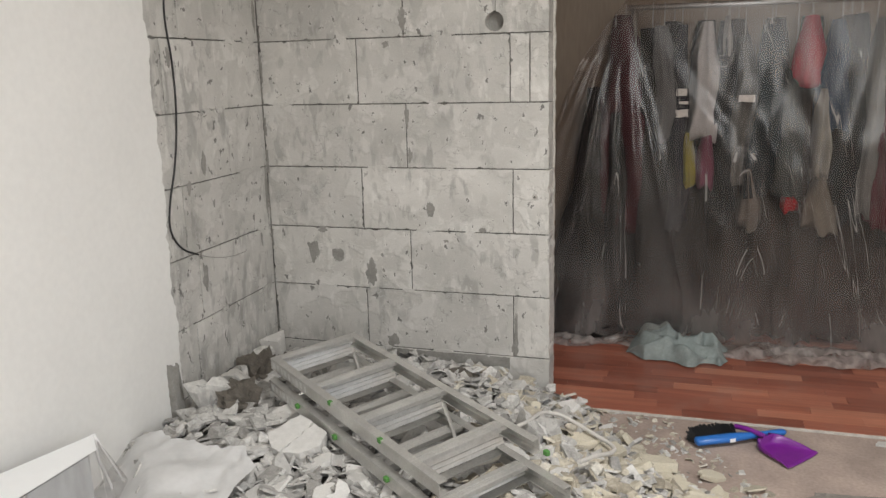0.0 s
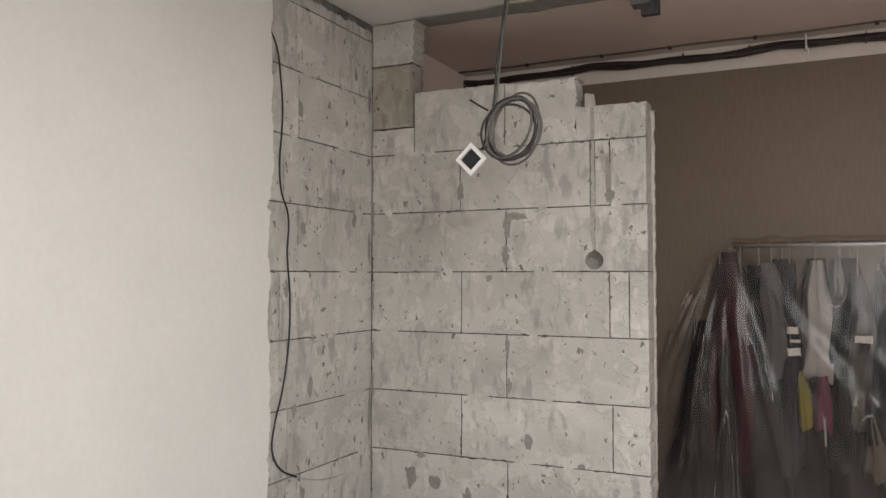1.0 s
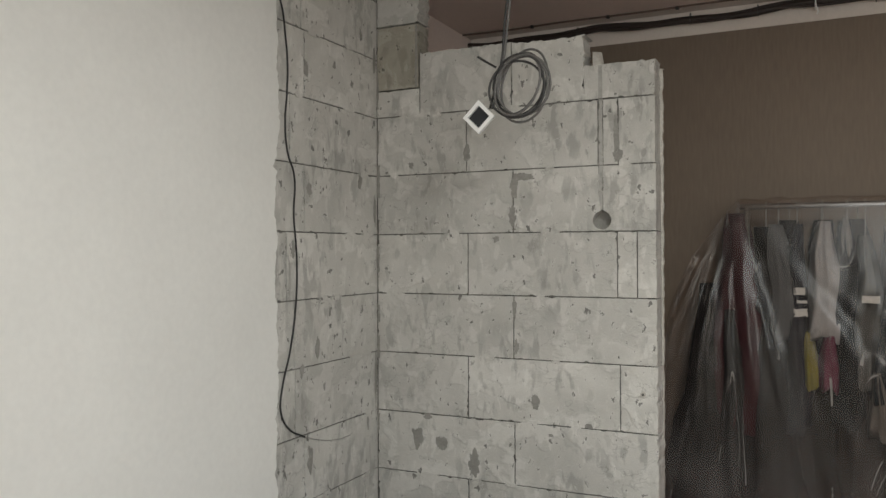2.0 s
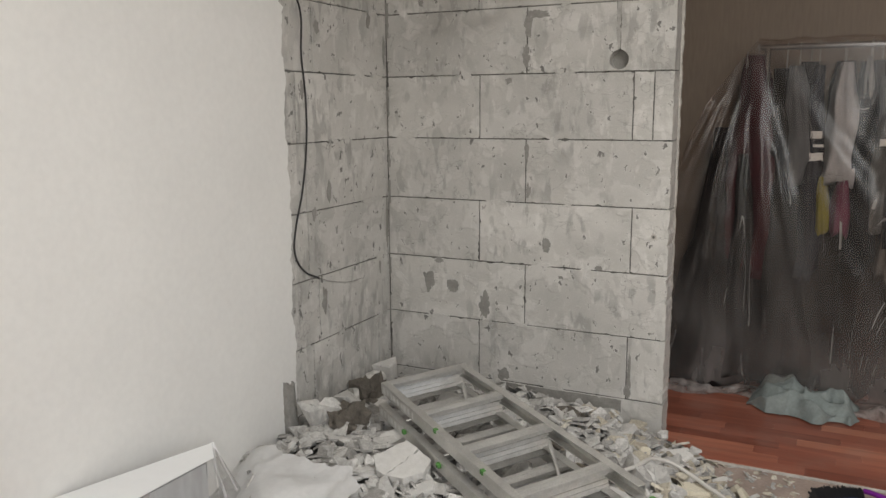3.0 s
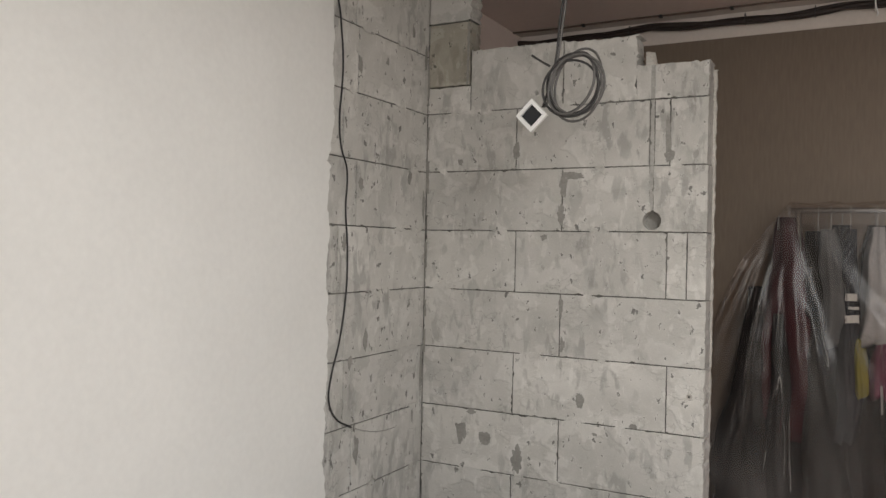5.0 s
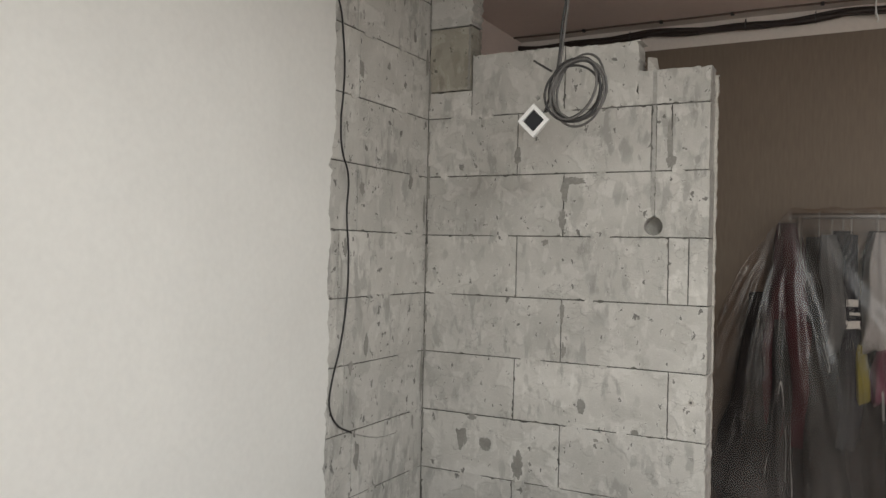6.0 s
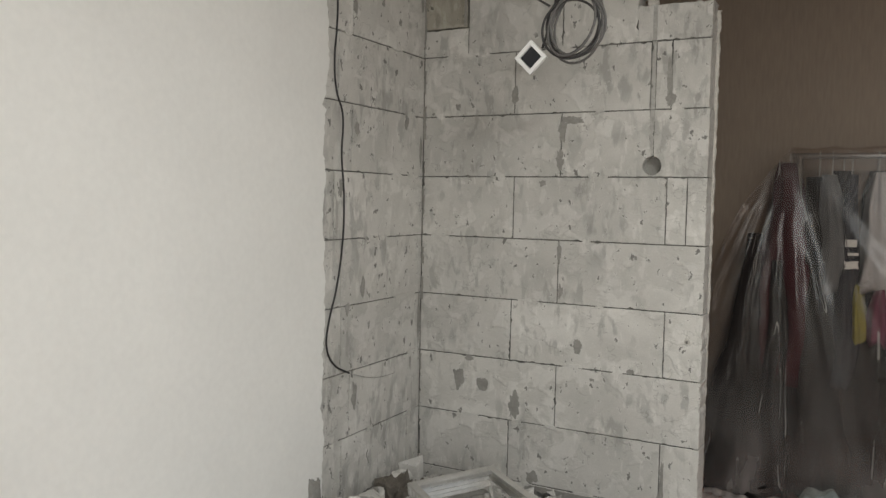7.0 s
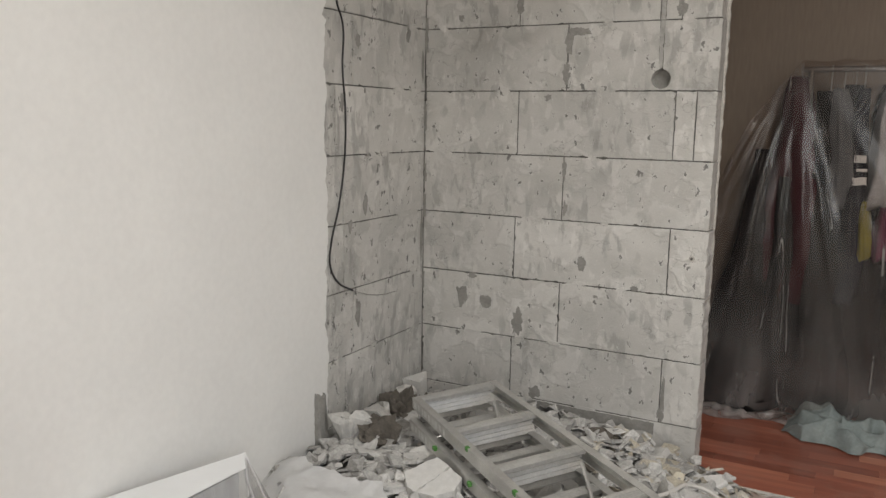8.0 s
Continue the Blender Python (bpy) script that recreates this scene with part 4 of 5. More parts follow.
for x, y, z in ((-0.030, 0.22, -0.075), (-0.030, 0.47, -0.078), (-0.030, 0.76, -0.078), (0.0, 0.40, -0.004), (0.0, 0.69, -0.004), (0.325, 1.0, -0.03), (0.30, 0.93, -0.09)):
    x = WID - x
    part("green_clip", box(x - 0.010, x + 0.003, y, y + 0.016, z - 0.008, z + 0.006, 0.002), M_GREEN, ladder, "small green plastic clip")
LV, WV = Vector((0.793, -0.609, -0.035)), Vector((-0.61, -0.79, -0.066))
WV = (WV - LV * WV.dot(LV)).normalized()
NV = WV.cross(LV)
LADDER_O = Vector((0.388, -0.545, 0.345)) - WV * WID / 2
ladder.matrix_world = Matrix(((WV.x, LV.x, NV.x, LADDER_O[0]), (WV.y, LV.y, NV.y, LADDER_O[1]), (WV.z, LV.z, NV.z, LADDER_O[2]), (0, 0, 0, 1)))

HOSE = [(1.13, -0.97), (1.10, -0.86), (1.17, -0.72), (1.235, -0.545), (1.30, -0.56), (1.364, -0.60), (1.43, -0.66), (1.43, -0.74), (1.40, -0.83), (1.36, -0.93)]
tagged(mesh("loose_cable", tube([(x, y, heap(x, y) + 0.07) for x, y in HOSE], 0.0065), plain("pale_grey_sheath", (0.62, 0.60, 0.56), 0.5, vary=0.15, bump=0.05)), "pale grey cable lying in a bend on the rubble", "cable")
HOSE = [(0.98, -1.02), (1.03, -0.93), (1.10, -0.90), (1.14, -0.95), (1.10, -1.03)]
tagged(mesh("loose_cable", tube([(x, y, heap(x, y) + 0.075) for x, y in HOSE], 0.006), plain("pale_cream_sheath", (0.66, 0.62, 0.54), 0.5, vary=0.15, bump=0.05)), "short curl of pale cable on the rubble", "cable")

# ---------- dustpan and brush ----------
pan = tagged(new("dustpan"), "purple plastic dustpan lying on the dusty floor", "dustpan")
M_PURPLE = plain("purple_plastic", (0.20, 0.02, 0.28), 0.35, vary=0.15, scale=20, bump=0.03, local=True)
bm = bmesh.new()
rows = []
for i in range(9):
    u = i / 8
    w = 0.045 + 0.07 * u ** 0.5
    hgt = 0.045 * (1 - u) ** 0.7 + 0.004
    rows.append([bm.verts.new((0.20 * u, s * w, z)) for s, z in ((-1, hgt), (-0.97, 0.012), (-0.85, 0.004), (-0.4, 0.002), (0, 0.002), (0.4, 0.002), (0.85, 0.004), (0.97, 0.012), (1, hgt))])
for a, b in zip(rows, rows[1:]):
    for i in range(8):
        bm.faces.new((a[i], b[i], b[i + 1], a[i + 1]))
lid = [bm.verts.new((0.02 + 0.004, v.co.y * 0.99, 0.052 + 0.006 * math.cos(v.co.y * 18))) for v in rows[0]]
for i in range(8):
    bm.faces.new((rows[0][i], rows[0][i + 1], lid[i + 1], lid[i]))
bmesh.ops.recalc_face_normals(bm, faces=bm.faces)
bmesh.ops.solidify(bm, geom=bm.faces[:], thickness=0.0025)
for f in bm.faces:
    f.smooth = True
part("tray", bm, M_PURPLE, pan)
part("handle", tube([(0.01, 0, 0.045), (-0.05, 0, 0.05), (-0.12, 0, 0.045), (-0.15, 0, 0.04)], 0.012), M_PURPLE, pan)
pan.scale = (0.74, 0.74, 0.74)
pan.location, pan.rotation_euler = (1.90, -0.24, 0.004), (0, 0, radians(-38))

brush = tagged(new("hand_brush"), "blue hand brush with black bristles on the floor", "brush")
M_BLUE = plain("blue_plastic", (0.03, 0.17, 0.55), 0.35, vary=0.12, bump=0.02, local=True)
bm = bmesh.new()
secs = []
for x, w, h in ((-0.17, 0.012, 0.010), (-0.165, 0.021, 0.014), (-0.05, 0.022, 0.015), (-0.01, 0.017, 0.014), (0.03, 0.012, 0.012), (0.10, 0.012, 0.011), (0.155, 0.014, 0.011), (0.165, 0.008, 0.007)):
    secs.append([bm.verts.new((x, w * math.cos(a), h * math.sin(a))) for a in np.arange(0, 6.28, math.pi / 6)])
for a, b in zip(secs, secs[1:]):
    for i in range(12):
        bm.faces.new((a[i], a[(i + 1) % 12], b[(i + 1) % 12], b[i]))
bm.faces.new(secs[0][::-1])
bm.faces.new(secs[-1])
for f in bm.faces:
    f.smooth = True
part("handle", bm, M_BLUE, brush)
part("label", box(-0.055, -0.035, -0.023, -0.0215, -0.006, 0.007), M_WHITEPL, brush, "small pale sticker")
bm = bmesh.new()
br = random.Random(8)
for i in range(46):
    for j in range(8):
        x = -0.165 + 0.15 * i / 45
        z = -0.010 + 0.003 * j
        tip = (x + br.gauss(0, 0.003) - 0.016 * (0.5 - i / 45), 0.070 - 0.02 * abs(i / 22.5 - 1) ** 3 + br.gauss(0, 0.002), z * 1.9 + br.gauss(0, 0.003))
        a = [bm.verts.new((x + dx, 0.012, z + dz)) for dx, dz in ((-0.003, -0.0025), (0.003, -0.0025), (0, 0.003))]
        b = [bm.verts.new((tip[0] + dx, tip[1], tip[2] + dz)) for dx, dz in ((-0.004, -0.003), (0.004, -0.003), (0, 0.004))]
        for q in range(3):
            bm.faces.new((a[q], a[(q + 1) % 3], b[(q + 1) % 3], b[q]))
        bm.faces.new(b)
part("bristles", bm, M_BLACK, brush, "black bristles")
brush.location, brush.rotation_euler = (1.83, -0.235, 0.026), (0, 0, radians(27))

# splintered board and a torn scrap at the edge of the debris
for x, y, w, d, h, ang in ((2.13, -0.58, 0.24, 0.07, 0.02, 6), (2.16, -0.66, 0.26, 0.06, 0.018, -4), (2.02, -0.62, 0.10, 0.05, 0.03, 35)):
    ob = tagged(mesh("board_offcut", slab(outline(-w / 2, w / 2, -d / 2, d / 2, rough=(0.006, 0.02, 0.006, 0.02)), lambda u, v, q: (u, v, h - q), h, 0.002), plain("weathered_board", (0.34, 0.31, 0.28), 0.9, vary=0.4, scale=12, fine=90, bump=0.5, local=True)), "grey splintered board offcut on the dusty floor", "offcut", "board offcuts")
    ob.location, ob.rotation_euler = (x, y, 0.0), (0, 0, radians(ang))
scrap = chunk(2.30, -0.13, 0.10, "white", rr, 0.0, 6, 3, 0.5)
scrap["label"] = "torn pale plaster scrap at the laminate's edge"

# ---------- low box under milky film by the white wall ----------
crate = tagged(new("covered_box"), "low pale box covered with milky plastic film", "box")
crate.location = (0.08, -1.5, 0.0)
M_SHEET = plain("dusty_polythene", (0.64, 0.64, 0.635), 0.5, vary=0.10, scale=9, fine=60, bump=0.12)
M_FOLD = plain("white_fold", (0.93, 0.93, 0.93), 0.25, vary=0.02, bump=0)
# whiter film for the lit top; the body's grey holds the front's shade
M_POLY = plain("lit_milky_polythene", (0.84, 0.85, 0.85), 0.3, vary=0.04, scale=4, fine=20, bump=0.03, local=True)
RIDGE = (Vector((0.002, 0.192, 0.330)), Vector((-0.136, -0.273, 0.330)))
LIP = (Vector((0.064, 0.131, 0.322)), Vector((0.049, -0.344, 0.322)))


def film_ring(s, inset=0.0):
    """One cross-section of the covered box: back foot, ridge, lip, front foot."""
    a, b_ = RIDGE[0].lerp(RIDGE[1], s), LIP[0].lerp(LIP[1], s)
    a.z -= inset
    b_.z -= inset
    b_.x -= inset
    return [Vector((a.x - 0.01 + inset, a.y, 0.002)), a + Vector((inset, 0, 0)), b_, Vector((b_.x + 0.015, b_.y, 0.002))]


bm = bmesh.new()
ends = [[bm.verts.new(p) for p in film_ring(s, 0.008)] for s in (0.05, 1.0)]
for k in range(4):
    bm.faces.new((ends[0][k], ends[1][k], ends[1][(k + 1) % 4], ends[0][(k + 1) % 4]))
bm.faces.new(ends[0])
bm.faces.new(ends[1][::-1])
bmesh.ops.recalc_face_normals(bm, faces=bm.faces[:])
part("body", bm, plain("shaded_board", (0.50, 0.52, 0.53), 0.7, vary=0.1, scale=5, local=True), crate)
top, skirt = bmesh.new(), bmesh.new()
lid, hang = [], []
for j in range(31):
    s = j / 30
    a, b_, foot1 = film_ring(s)[1:]
    sag = 0.003 * noise.noise((s * 9, 0, 1))
    lid.append([top.verts.new(a.lerp(b_, k / 6) + Vector((0, 0, sag * math.sin(math.pi * k / 6) + 0.0015))) for k in range(7)])
    hang.append([skirt.verts.new(b_.lerp(foot1, k / 10) + Vector((0.02 * (k / 10) ** 2 + 0.012 * (k / 10) * noise.noise((s * 11 + k * 0.1, k * 0.15, 4)), 0, 0))) for k in range(11)])
for g_, bm_, n in ((lid, top, 6), (hang, skirt, 10)):
    for p, q in zip(g_, g_[1:]):
        for k in range(n):
            bm_.faces.new((p[k], p[k + 1], q[k + 1], q[k])).smooth = True
# the film's end, gathered from the tip down to the floor
PLEATS = ([Vector((0.004, 0.192, 0.332)), Vector((0.005, 0.195, 0.290)), Vector((-0.003, 0.208, 0.245)), Vector((-0.019, 0.248, 0.170)), Vector((-0.002, 0.253, 0.100)), Vector((0.009, 0.265, 0.020))], [Vector((0.005, 0.194, 0.330)), Vector((0.015, 0.238, 0.220)), Vector((0.027, 0.264, 0.150)), Vector((0.055, 0.268, 0.100)), Vector((0.064, 0.295, 0.020))])
tip = RIDGE[0]
fan_ = []
for k in range(13):
    u = k / 12
    ray_ = []
    for d in range(11):
        t = d / 10
        lo = LIP[0].lerp(tip, min(1, u * 3)) if u < 0.33 else tip
        foot = Vector((LIP[0].x + 0.03, LIP[0].y, 0.004)).lerp(Vector((tip.x + 0.10, tip.y + 0.16, 0.004)), min(1, u * 1.8)).lerp(Vector((tip.x - 0.08, tip.y + 0.14, 0.004)), max(0, u * 1.8 - 0.8))
        ray_.append(skirt.verts.new(lo.lerp(foot, t) + Vector((0.006 * noise.noise((u * 14, t * 2, 3)), 0.006 * math.sin(u * 21) * t, 0))))
    fan_.append(ray_)
for p, q in zip(fan_, fan_[1:]):
    for d in range(10):
        skirt.faces.new((p[d], p[d + 1], q[d + 1], q[d])).smooth = True
part("film_top", top, M_POLY, crate, "taut milky film over the top, coloured lighter as lit")
part("film_skirt", skirt, film_material("milky_film", 0.30, (0.95, 0.95, 0.95), 0.05), crate, "thin film hanging in folds")
# bright fold lines put into white tubes, placed to fit the camera's view
for pts, r_ in zip(PLEATS, (0.0048, 0.003)):
    part("fold", tube([tuple(p) for p in pts], r_), M_FOLD, crate, "white tube standing in for a bright film fold")

# milky sheet spread over floor and debris
bm = bmesh.new()
g2 = [[bm.verts.new((-0.05 + 0.55 * i / 40, -1.80 + 0.80 * j / 44, 0)) for j in range(45)] for i in range(41)]
for i, r_ in enumerate(g2):
    for j, v in enumerate(r_):
        x, y = v.co.x, v.co.y
        v.co.y += (0.07 * noise.noise((x * 9, 0, 3)) + 0.03 * noise.noise((x * 30, 0, 3))) * (j / 44) - 0.25 * (x + 0.04) * (j / 44)
        v.co.z = max(heap(x, v.co.y), 0) + 0.02 * min(1, max(0, (x - 0.1) * 4)) + 0.040 + 0.02 * noise.noise((x * 6, y * 6, 0)) + 0.018 * (0.5 - abs(noise.noise((x * 13 + y * 5, y * 9, 1)))) + 0.006 * abs(noise.noise((x * 27 - y * 9, y * 22, 5))) + 0.004 * noise.noise((x * 30, y * 30, 1))
for i in range(40):
    for j in range(44):
        bm.faces.new((g2[i][j], g2[i + 1][j], g2[i + 1][j + 1], g2[i][j + 1]))
for f in bm.faces:
    f.smooth = True
tagged(mesh("plastic_sheet", bm, M_SHEET), "dusty milky plastic sheet lying over the rubble", "plastic sheet")

# ---------- clothes on a rail under clear film ----------
RY, RZ = 0.80, 1.53
rack = tagged(new("clothes_rail"), "metal clothes rail full of garments under clear film", "clothes rail")
rack.location = (1.36, RY, 0)
M_STEEL = plain("rail_steel", (0.12, 0.10, 0.085), 0.5, 0.4, vary=0.15, bump=0)
part("rail", tube([(-0.03, 0, RZ), (2.0, 0, RZ)], 0.0125, smooth=False), M_STEEL, rack)
for x in (0.0, 1.95):
    part("post", tube([(x, 0, 0.02), (x, 0, RZ)], 0.0125, smooth=False), M_STEEL, rack)
    part("foot", tube([(x, -0.1, 0.025), (x, 0.2, 0.025)], 0.0125, smooth=False), M_STEEL, rack)


def cloth_mat(name, color, rough=0.9):
    m = plain(name, color, rough, vary=0.25, scale=14, fine=90, bump=0)
    m.node_tree.nodes["Principled BSDF"].inputs["Specular IOR Level"].default_value = 0.12
    return m


HANG = plain("hanger_plastic", (0.25, 0.23, 0.21), 0.4, vary=0.1, bump=0)


def garment(x, ztop, zbot, width, color, label, depth=0.30, flare=1.0, hook=True, y=RY, name="hanging_garment"):
    """A garment seen edge on, hung from the rail, with folds."""
    g = tagged(new(name), label, "garment", "clothes on the rail")
    g.location = (x, y, RZ)
    seed = x * 7.3 + ztop
    bm = bmesh.new()
    rings = []
    N, LEV = 28, 16
    for l in range(LEV):
        t = l / (LEV - 1)
        z = ztop + (zbot - ztop) * t
        sh = min(1.0, 0.35 + 2.6 * t) if hook else 1.0
        w = width / 2 * (0.42 + 0.58 * min(1, t * 1.6) ** 0.8) * (1 + (flare - 1) * t)
        ring = []
        for i in range(N):
            a = 2 * math.pi * i / N
            fold = 1 + 0.55 * noise.noise((math.cos(a) * 2.2 + seed, math.sin(a) * 2.2, z * 2.6)) + 0.16 * math.sin(a * 7 + seed * 3 + z * 2) * t + 0.22 * noise.noise((math.cos(a) * 5 + seed, math.sin(a) * 5, z * 7))
            ring.append(bm.verts.new((w * fold * math.cos(a) + 0.03 * noise.noise((seed, z * 3, 0)), depth / 2 * sh * fold * math.sin(a), z - RZ - (0.06 * noise.noise((math.cos(a) * 1.5, math.sin(a) * 1.5, seed)) * t ** 3))))
        rings.append(ring)
    for a, b in zip(rings, rings[1:]):
        for i in range(N):
            bm.faces.new((a[i], a[(i + 1) % N], b[(i + 1) % N], b[i]))
    bm.faces.new(rings[0])
    bm.faces.new(rings[-1][::-1])
    bmesh.ops.recalc_face_normals(bm, faces=bm.faces)
    for f in bm.faces:
        f.smooth = True
    part("cloth", bm, cloth_mat("cloth_" + label.split()[0], [0.6 * c for c in color]), g)
    if hook:
        part("hanger", tube([(0, 0.0, ztop - RZ - 0.02), (0, 0, -0.03), (0, 0.014, 0.0), (0, 0, 0.0165), (0, -0.014, 0.004)], 0.0025), HANG, g, "hanger hook")
    return g


GARMENTS = [
    (1.325, 1.50, 0.55, 0.13, (0.080, 0.020, 0.027), "dark maroon dress on a hanger under clear film", 2.1),
    (1.30, 1.08, 0.08, 0.16, (0.022, 0.020, 0.020), "long black coat hanging to near the floor", 1.25),
    # next one is added dark fill, flared to the dark triangle in the view
    (1.18, 1.19, 0.04, 0.085, (0.024, 0.020, 0.019), "black coat bunched at the end of the rail", 3.0),
    (1.44, 1.44, 0.10, 0.12, (0.030, 0.027, 0.026), "long black dress on the clothes rail", 1.7),
    (1.49, 1.45, 0.95, 0.09, (0.20, 0.20, 0.205), "grey shiny blouse on the clothes rail", 1.1),
    (1.565, 1.45, 0.55, 0.07, (0.045, 0.045, 0.055), "navy patterned shirt on the clothes rail", 1.1),
    (1.60, 0.99, 0.74, 0.05, (0.36, 0.31, 0.06), "mustard yellow skirt hanging among dark clothes", 1.0),
    (1.665, 1.46, 0.98, 0.085, (0.62, 0.60, 0.60), "white shirt on a hanger under clear film", 1.35),
    (1.69, 0.98, 0.77, 0.065, (0.24, 0.07, 0.12), "mauve pink skirt hanging below a shirt", 1.0),
    (1.755, 1.46, 0.62, 0.08, (0.018, 0.018, 0.02), "black dress on the clothes rail", 1.2),
    (1.76, 1.48, 1.34, 0.03, (0.45, 0.43, 0.41), "pale grey strap top on the clothes rail", 1.0),
    (1.825, 1.40, 0.80, 0.075, (0.15, 0.145, 0.135), "taupe grey cardigan on the clothes rail", 1.1),
    (1.875, 0.84, 0.60, 0.055, (0.22, 0.19, 0.165), "beige brown sleeve hanging below dark clothes", 1.3),
    (1.93, 1.44, 0.72, 0.12, (0.022, 0.028, 0.034), "dark teal jacket on the clothes rail", 1.1),
    (2.03, 1.25, 0.72, 0.09, (0.06, 0.065, 0.06), "dark grey knitted sweater on the rail", 1.0),
    (2.085, 1.47, 1.19, 0.075, (0.50, 0.035, 0.06), "bright red top on the clothes rail", 1.5),
    (2.045, 0.72, 0.66, 0.05, (0.45, 0.02, 0.025), "small red cloth below dark clothes", 1.0),
    (2.15, 1.17, 0.80, 0.055, (0.40, 0.38, 0.33), "cream ribbed knit hanging on the rail", 1.0),
    (2.16, 0.80, 0.57, 0.075, (0.27, 0.24, 0.20), "beige flared sleeve hanging below knitwear", 1.5),
    (2.20, 1.45, 1.0, 0.09, (0.05, 0.08, 0.13), "denim blue jacket on the clothes rail", 1.1),
    (2.27, 1.47, 0.60, 0.08, (0.02, 0.02, 0.022), "black trousers on the clothes rail", 1.0),
    (2.33, 1.45, 0.65, 0.06, (0.24, 0.235, 0.225), "light grey shirt on the clothes rail", 1.1),
    (2.40, 1.20, 0.60, 0.07, (0.12, 0.015, 0.03), "wine red dress on the clothes rail", 1.2),
    (2.50, 1.46, 0.5, 0.14, (0.03, 0.03, 0.033), "black winter jacket on the clothes rail", 1.0),
]
for x, zt, zb, w, color, label, flare in GARMENTS:
    garment(x, zt, zb, w * 1.25, color, label, flare=flare, hook=zt > 1.2, y=RY - 0.02 * (zt < 1.3), depth=0.22 if zt > 1.3 else 0.20)
# added dark fill for the shade behind the garments, shaped as coats
for x, zb in ((1.25, 0.04), (1.38, 0.03), (1.53, 0.04), (1.66, 0.03), (1.80, 0.05), (1.95, 0.04), (2.10, 0.03), (2.25, 0.05), (2.42, 0.04), (2.60, 0.05), (2.8, 0.05)):
    garment(x, 1.47 if x > 1.4 else 1.15, zb, 0.17, (0.030, 0.023, 0.021) if x < 1.75 else (0.055, 0.043, 0.037), "long dark coat in the back row of the rail", hook=x > 1.4, y=RY + 0.10, depth=0.16)
for x, z, w, h in ((1.575, 1.165, 0.045, 0.03), (1.58, 1.075, 0.055, 0.035), (1.84, 1.135, 0.065, 0.03), (1.585, 1.12, 0.04, 0.012)):
    tagged(mesh("garment_tag", slab(outline(x - w / 2, x + w / 2, z - h / 2, z + h / 2), lambda u, v, d: (u, RY - 0.122 + d, v), 0.03, 0.001), cloth_mat("tag_white", (0.62, 0.6, 0.57))), "white cloth label stripe on a dark garment", "garment", "clothes on the rail")

def left_edge(z):
    """Where the film's left border hangs."""
    pts = [(0.0, 1.0), (0.12, 1.0), (0.45, 0.98), (0.8, 1.0), (1.1, 1.055), (1.3, 1.14), (1.45, 1.25), (1.56, 1.335)]
    for (za, xa), (zb, xb) in zip(pts, pts[1:]):
        if z <= zb:
            return xa + (xb - xa) * (z - za) / (zb - za)
    return pts[-1][1]


cover = tagged(new("plastic_cover"), "clear crinkled plastic film draped over the clothes rail", "plastic sheet")
bm = bmesh.new()
NU, NV_ = 420, 120
rows = []
for j in range(NV_ + 1):
    t = j / NV_
    row = []
    for i in range(NU + 1):
        u = i / NU
        if t < 0.10:                      # over the top, from the wall side
            z, y0 = RZ + 0.030, 0.95 - 0.29 * (t / 0.10)
        elif t < 0.92:                    # hanging front
            s = (t - 0.10) / 0.82
            z = (RZ + 0.030) * (1 - s) + 0.03 * s
            y0 = 0.66 - 0.02 * min(1, s * 2.2) + 0.03 * s * s * s
        else:                             # spread on the laminate
            s = (t - 0.92) / 0.08
            z, y0 = 0.03 - 0.012 * s, 0.66 - 0.08 * s
        xl = left_edge(min(z, 1.56))
        x = xl + (3.35 - xl) * (u ** 1.5)
        # folds fan out from the upper left corner, and hang straight further on
        ang = math.atan2(1.62 - z, x - 1.30)
        fan = max(0.0, 1 - max(0.0, x - 1.55) / 0.35)
        down = max(0.0, min(1.0, (1.50 - z) / 0.4))
        def crease(p, q, sharp):
            return (1 - abs(noise.noise((p, q, 2.0))) * 1.6) ** sharp if abs(noise.noise((p, q, 2.0))) < 0.62 else 0.0
        d = (0.030 * crease(ang * 11, 0.35 * z, 3) + 0.008 * crease(ang * 22 + 4, 0.6 * z, 3) + 0.02 * noise.noise((ang * 6, 0.4 * z, 2.0))) * fan * -0.6
        d -= (0.018 * crease(x * 5.5 + 0.9 * z, z * 0.5, 3) + 0.005 * crease(x * 10 - 2.4 * z, z * 0.9 + 9, 3) + 0.005 * crease(x * 6 + 4 * z, z * 0.8, 3)) * (1 - fan)
        d -= 0.004 * crease(x * 4 + z * 3, z * 3 - x * 3, 3)
        d += 0.008 * noise.noise((x * 3, z * 1.2, 5))
        if t < 0.10:
            row.append(bm.verts.new((x, y0, z + 0.02 * noise.noise((x * 9, y0 * 9, 1)) + 0.006 * noise.noise((x * 40, y0 * 30, 1)))))
        elif t < 0.92:
            row.append(bm.verts.new((x + 0.015 * noise.noise((x * 3, z * 5, 8)) * (u > 0.02), y0 + d * down - 0.05 * max(0, 0.25 - z) * noise.noise((x * 4, 0, 1)), z)))
        else:
            row.append(bm.verts.new((x, y0 + 0.06 * noise.noise((x * 3.1, 0, 1)) + 0.03 * noise.noise((x * 9, 0, 4)) + 0.05, max(0.016, z + 0.05 * abs(noise.noise((x * 7, y0 * 9, 2))) + 0.02 * noise.noise((x * 25, y0 * 25, 2))))))
    rows.append(row)
for a, b in zip(rows, rows[1:]):
    for i in range(NU):
        bm.faces.new((a[i], b[i], b[i + 1], a[i + 1]))
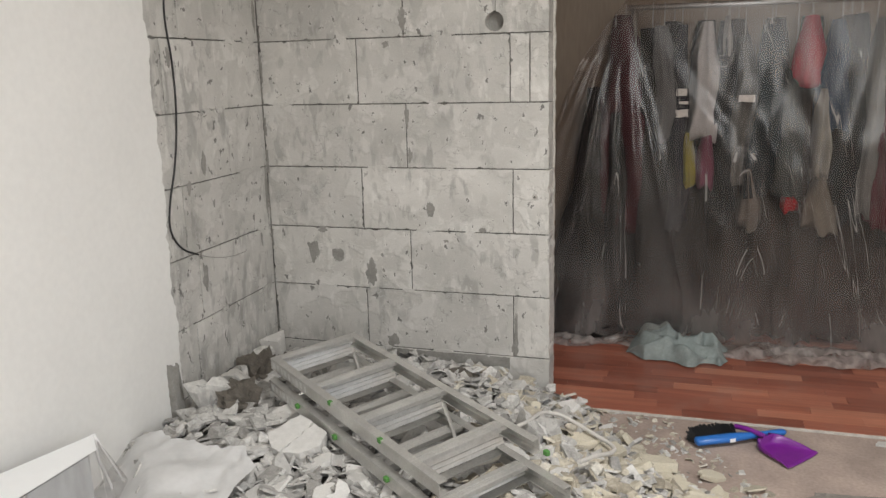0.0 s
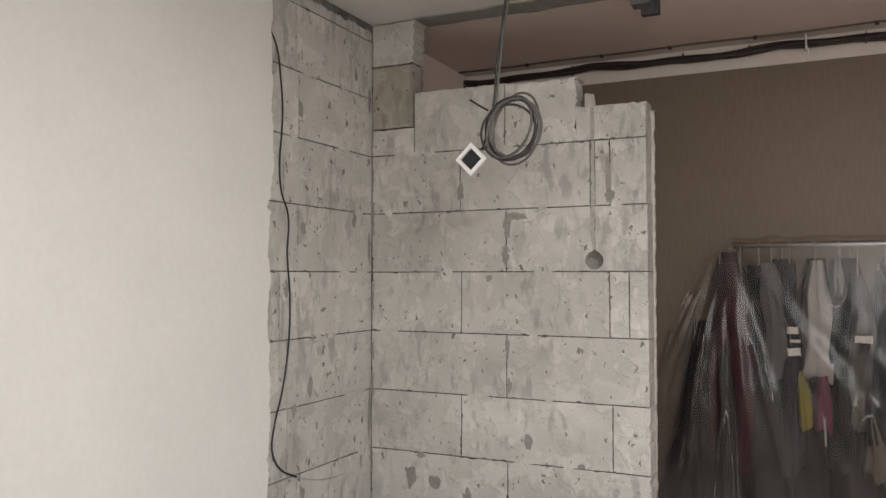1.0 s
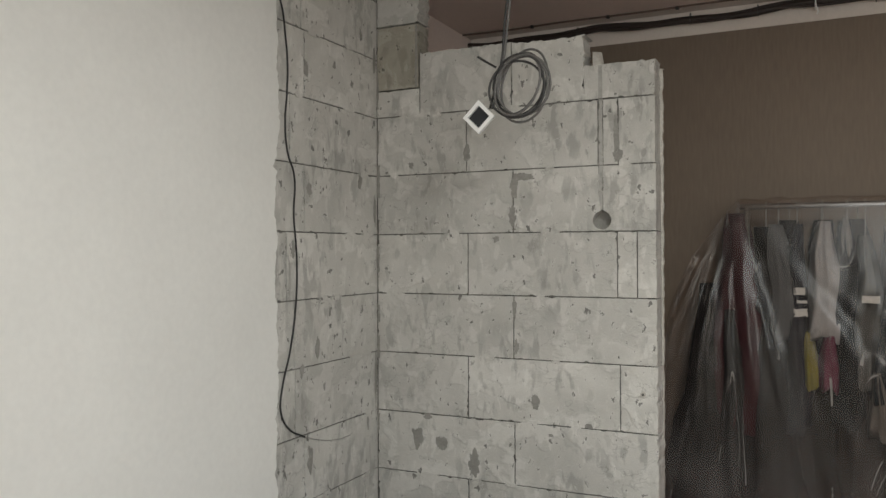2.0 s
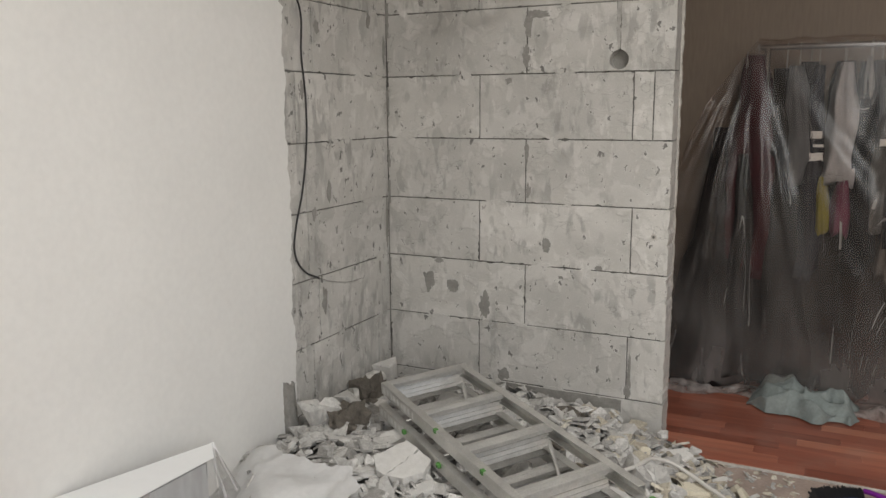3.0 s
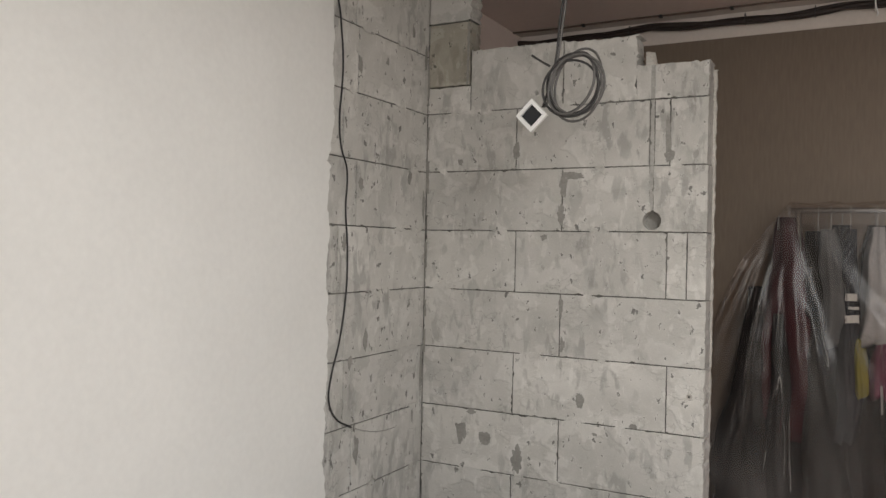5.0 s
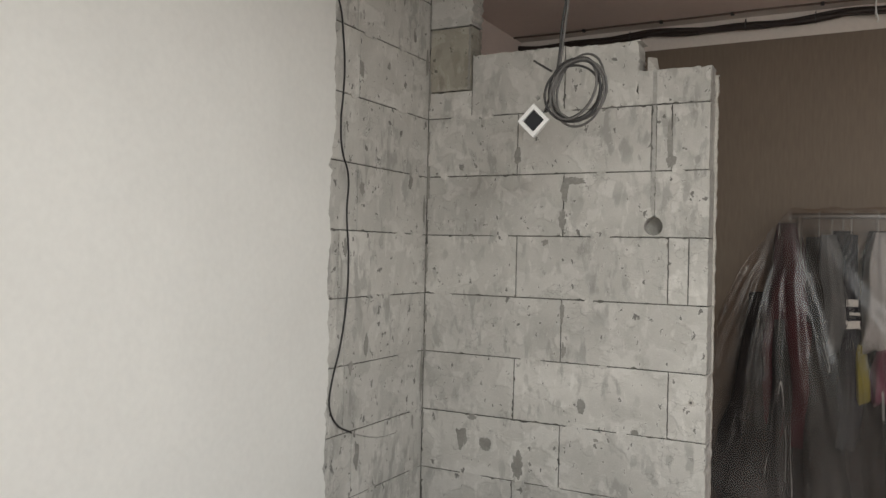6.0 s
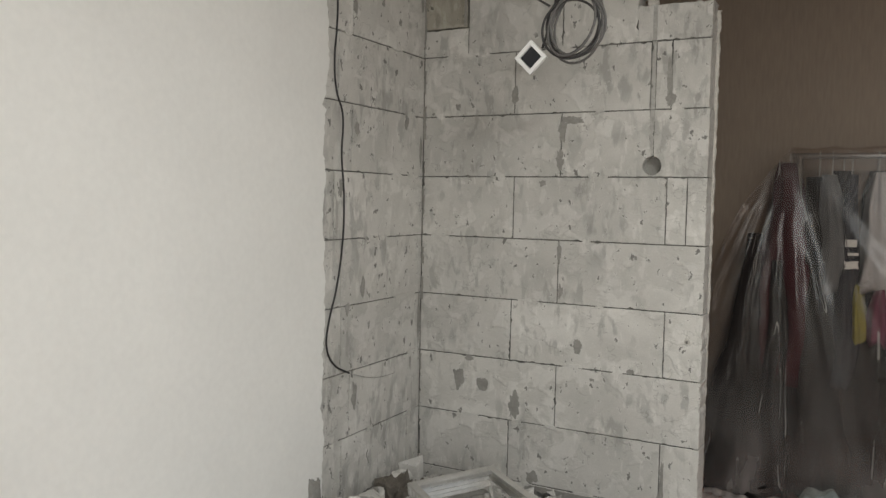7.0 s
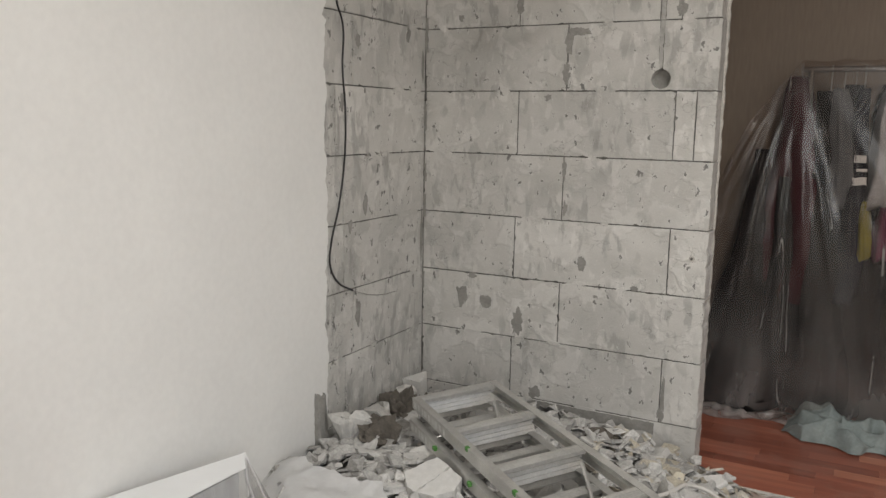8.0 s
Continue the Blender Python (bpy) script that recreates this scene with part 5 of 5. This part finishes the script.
for _ in range(9):
    bmesh.ops.smooth_vert(bm, verts=bm.verts[:], factor=0.5, use_axis_x=True, use_axis_y=True, use_axis_z=True)
# end flap towards the papered wall
flap = []
for j in range(11, NV_ + 1, 3):
    v = rows[j][0]
    flap.append([v] + [bm.verts.new((v.co.x + 0.05 * k + 0.02 * noise.noise((k, v.co.z * 6, 2)), v.co.y + 0.09 * k, v.co.z)) for k in (1, 2, 3, 4)])
for a, b in zip(flap, flap[1:]):
    for i in range(4):
        bm.faces.new((a[i], a[i + 1], b[i + 1], b[i]))
for f in bm.faces:
    f.smooth = True
uv = bm.loops.layers.uv.new("fold_map")
for f in bm.faces:
    for lp in f.loops:
        x, z = lp.vert.co.x, lp.vert.co.z
        fan = max(0.0, min(1.0, 1 - (x - 1.5) / 0.4))
        dx, dz = x - 1.30, 1.66 - z
        lp[uv].uv = (fan * 0.9 * math.atan2(dz, dx) + (1 - fan) * (x - 1.5 + 0.25 * z), fan * math.hypot(dx, dz) + (1 - fan) * z)
part("film", bm, M_FILM, cover)

# the film's crumpled hem on the floor
bm = bmesh.new()
hem = []
for i in range(261):
    x = 1.03 + 2.3 * i / 260
    wide = 0.7 + 0.3 * max(0.0, min(1.0, (x - 1.70) / 0.2))
    front = 0.70 - wide * (0.15 + 0.09 * noise.noise((x * 4.2, 3, 0)) + 0.05 * noise.noise((x * 11, 3, 0)))
    row = []
    for k in range(17):
        f = k / 16
        y = front + (0.74 - front) * f
        fold = (0.5 - abs(noise.noise((x * 6 + y * 4, y * 9 - x * 2, 3)))) * 0.075 + (0.5 - abs(noise.noise((x * 15 - y * 11, y * 17, 6)))) * 0.035
        row.append(bm.verts.new((x + 0.03 * noise.noise((x * 9, y * 9, 1)), y + 0.02 * noise.noise((x * 12, y * 9, 2)), 0.016 + max(0.0, fold) * wide * math.sin(math.pi * min(1, (f + 0.08) * 0.75)))))
    hem.append(row)
for a, b in zip(hem, hem[1:]):
    for k in range(16):
        bm.faces.new((a[k], a[k + 1], b[k + 1], b[k]))
for f in bm.faces:
    f.smooth = True
part("hem", bm, film_material("crumpled_film", 0.9, (0.9, 0.88, 0.86), 0.09), cover, "crumpled whitish film hem on the floor")

bm = bmesh.new()
g3 = [[bm.verts.new((-0.2 + 0.40 * i / 44, -0.12 + 0.22 * j / 30, 0)) for j in range(31)] for i in range(45)]
for i, r_ in enumerate(g3):
    for j, v in enumerate(r_):
        x, y = v.co.x, v.co.y
        rim = min(i, 44 - i, j, 30 - j) / 6
        p1 = math.sqrt(noise.noise((x * 6 + 2.5 * y, y * 8, 4.1)) ** 2 + 0.003)
        p2 = math.sqrt(noise.noise((x * 12 - 7 * y, y * 13 + 5 * x, 2.0)) ** 2 + 0.002)
        v.co.z = 0.004 + min(1.0, rim) * max(0.004, 0.035 + 0.05 * (1 - 3.2 * p1) + 0.03 * (1 - 3 * p2) + 0.35 * max(0.0, y))
        v.co.x += 0.05 * noise.noise((x * 7, y * 7, 5)) + 0.018 * noise.noise((x * 22, y * 22, 9))
        v.co.y += 0.06 * noise.noise((x * 7, y * 7, 7)) + 0.018 * noise.noise((x * 22, y * 22, 3)) + 0.35 * (p1 - 0.2) * 0.2
for i in range(44):
    for j in range(30):
        bm.faces.new((g3[i][j], g3[i + 1][j], g3[i + 1][j + 1], g3[i][j + 1])).smooth = True
for v in bm.verts:
    v.co.z = max(v.co.z, 0.004)
rag = tagged(mesh("teal_rag", bm, cloth_mat("pale_teal_cloth", (0.30, 0.345, 0.335))), "crumpled pale teal cloth on the laminate floor", "cloth")
rag.location, rag.rotation_euler = (1.61, 0.59, 0.014), (0, 0, radians(-8))
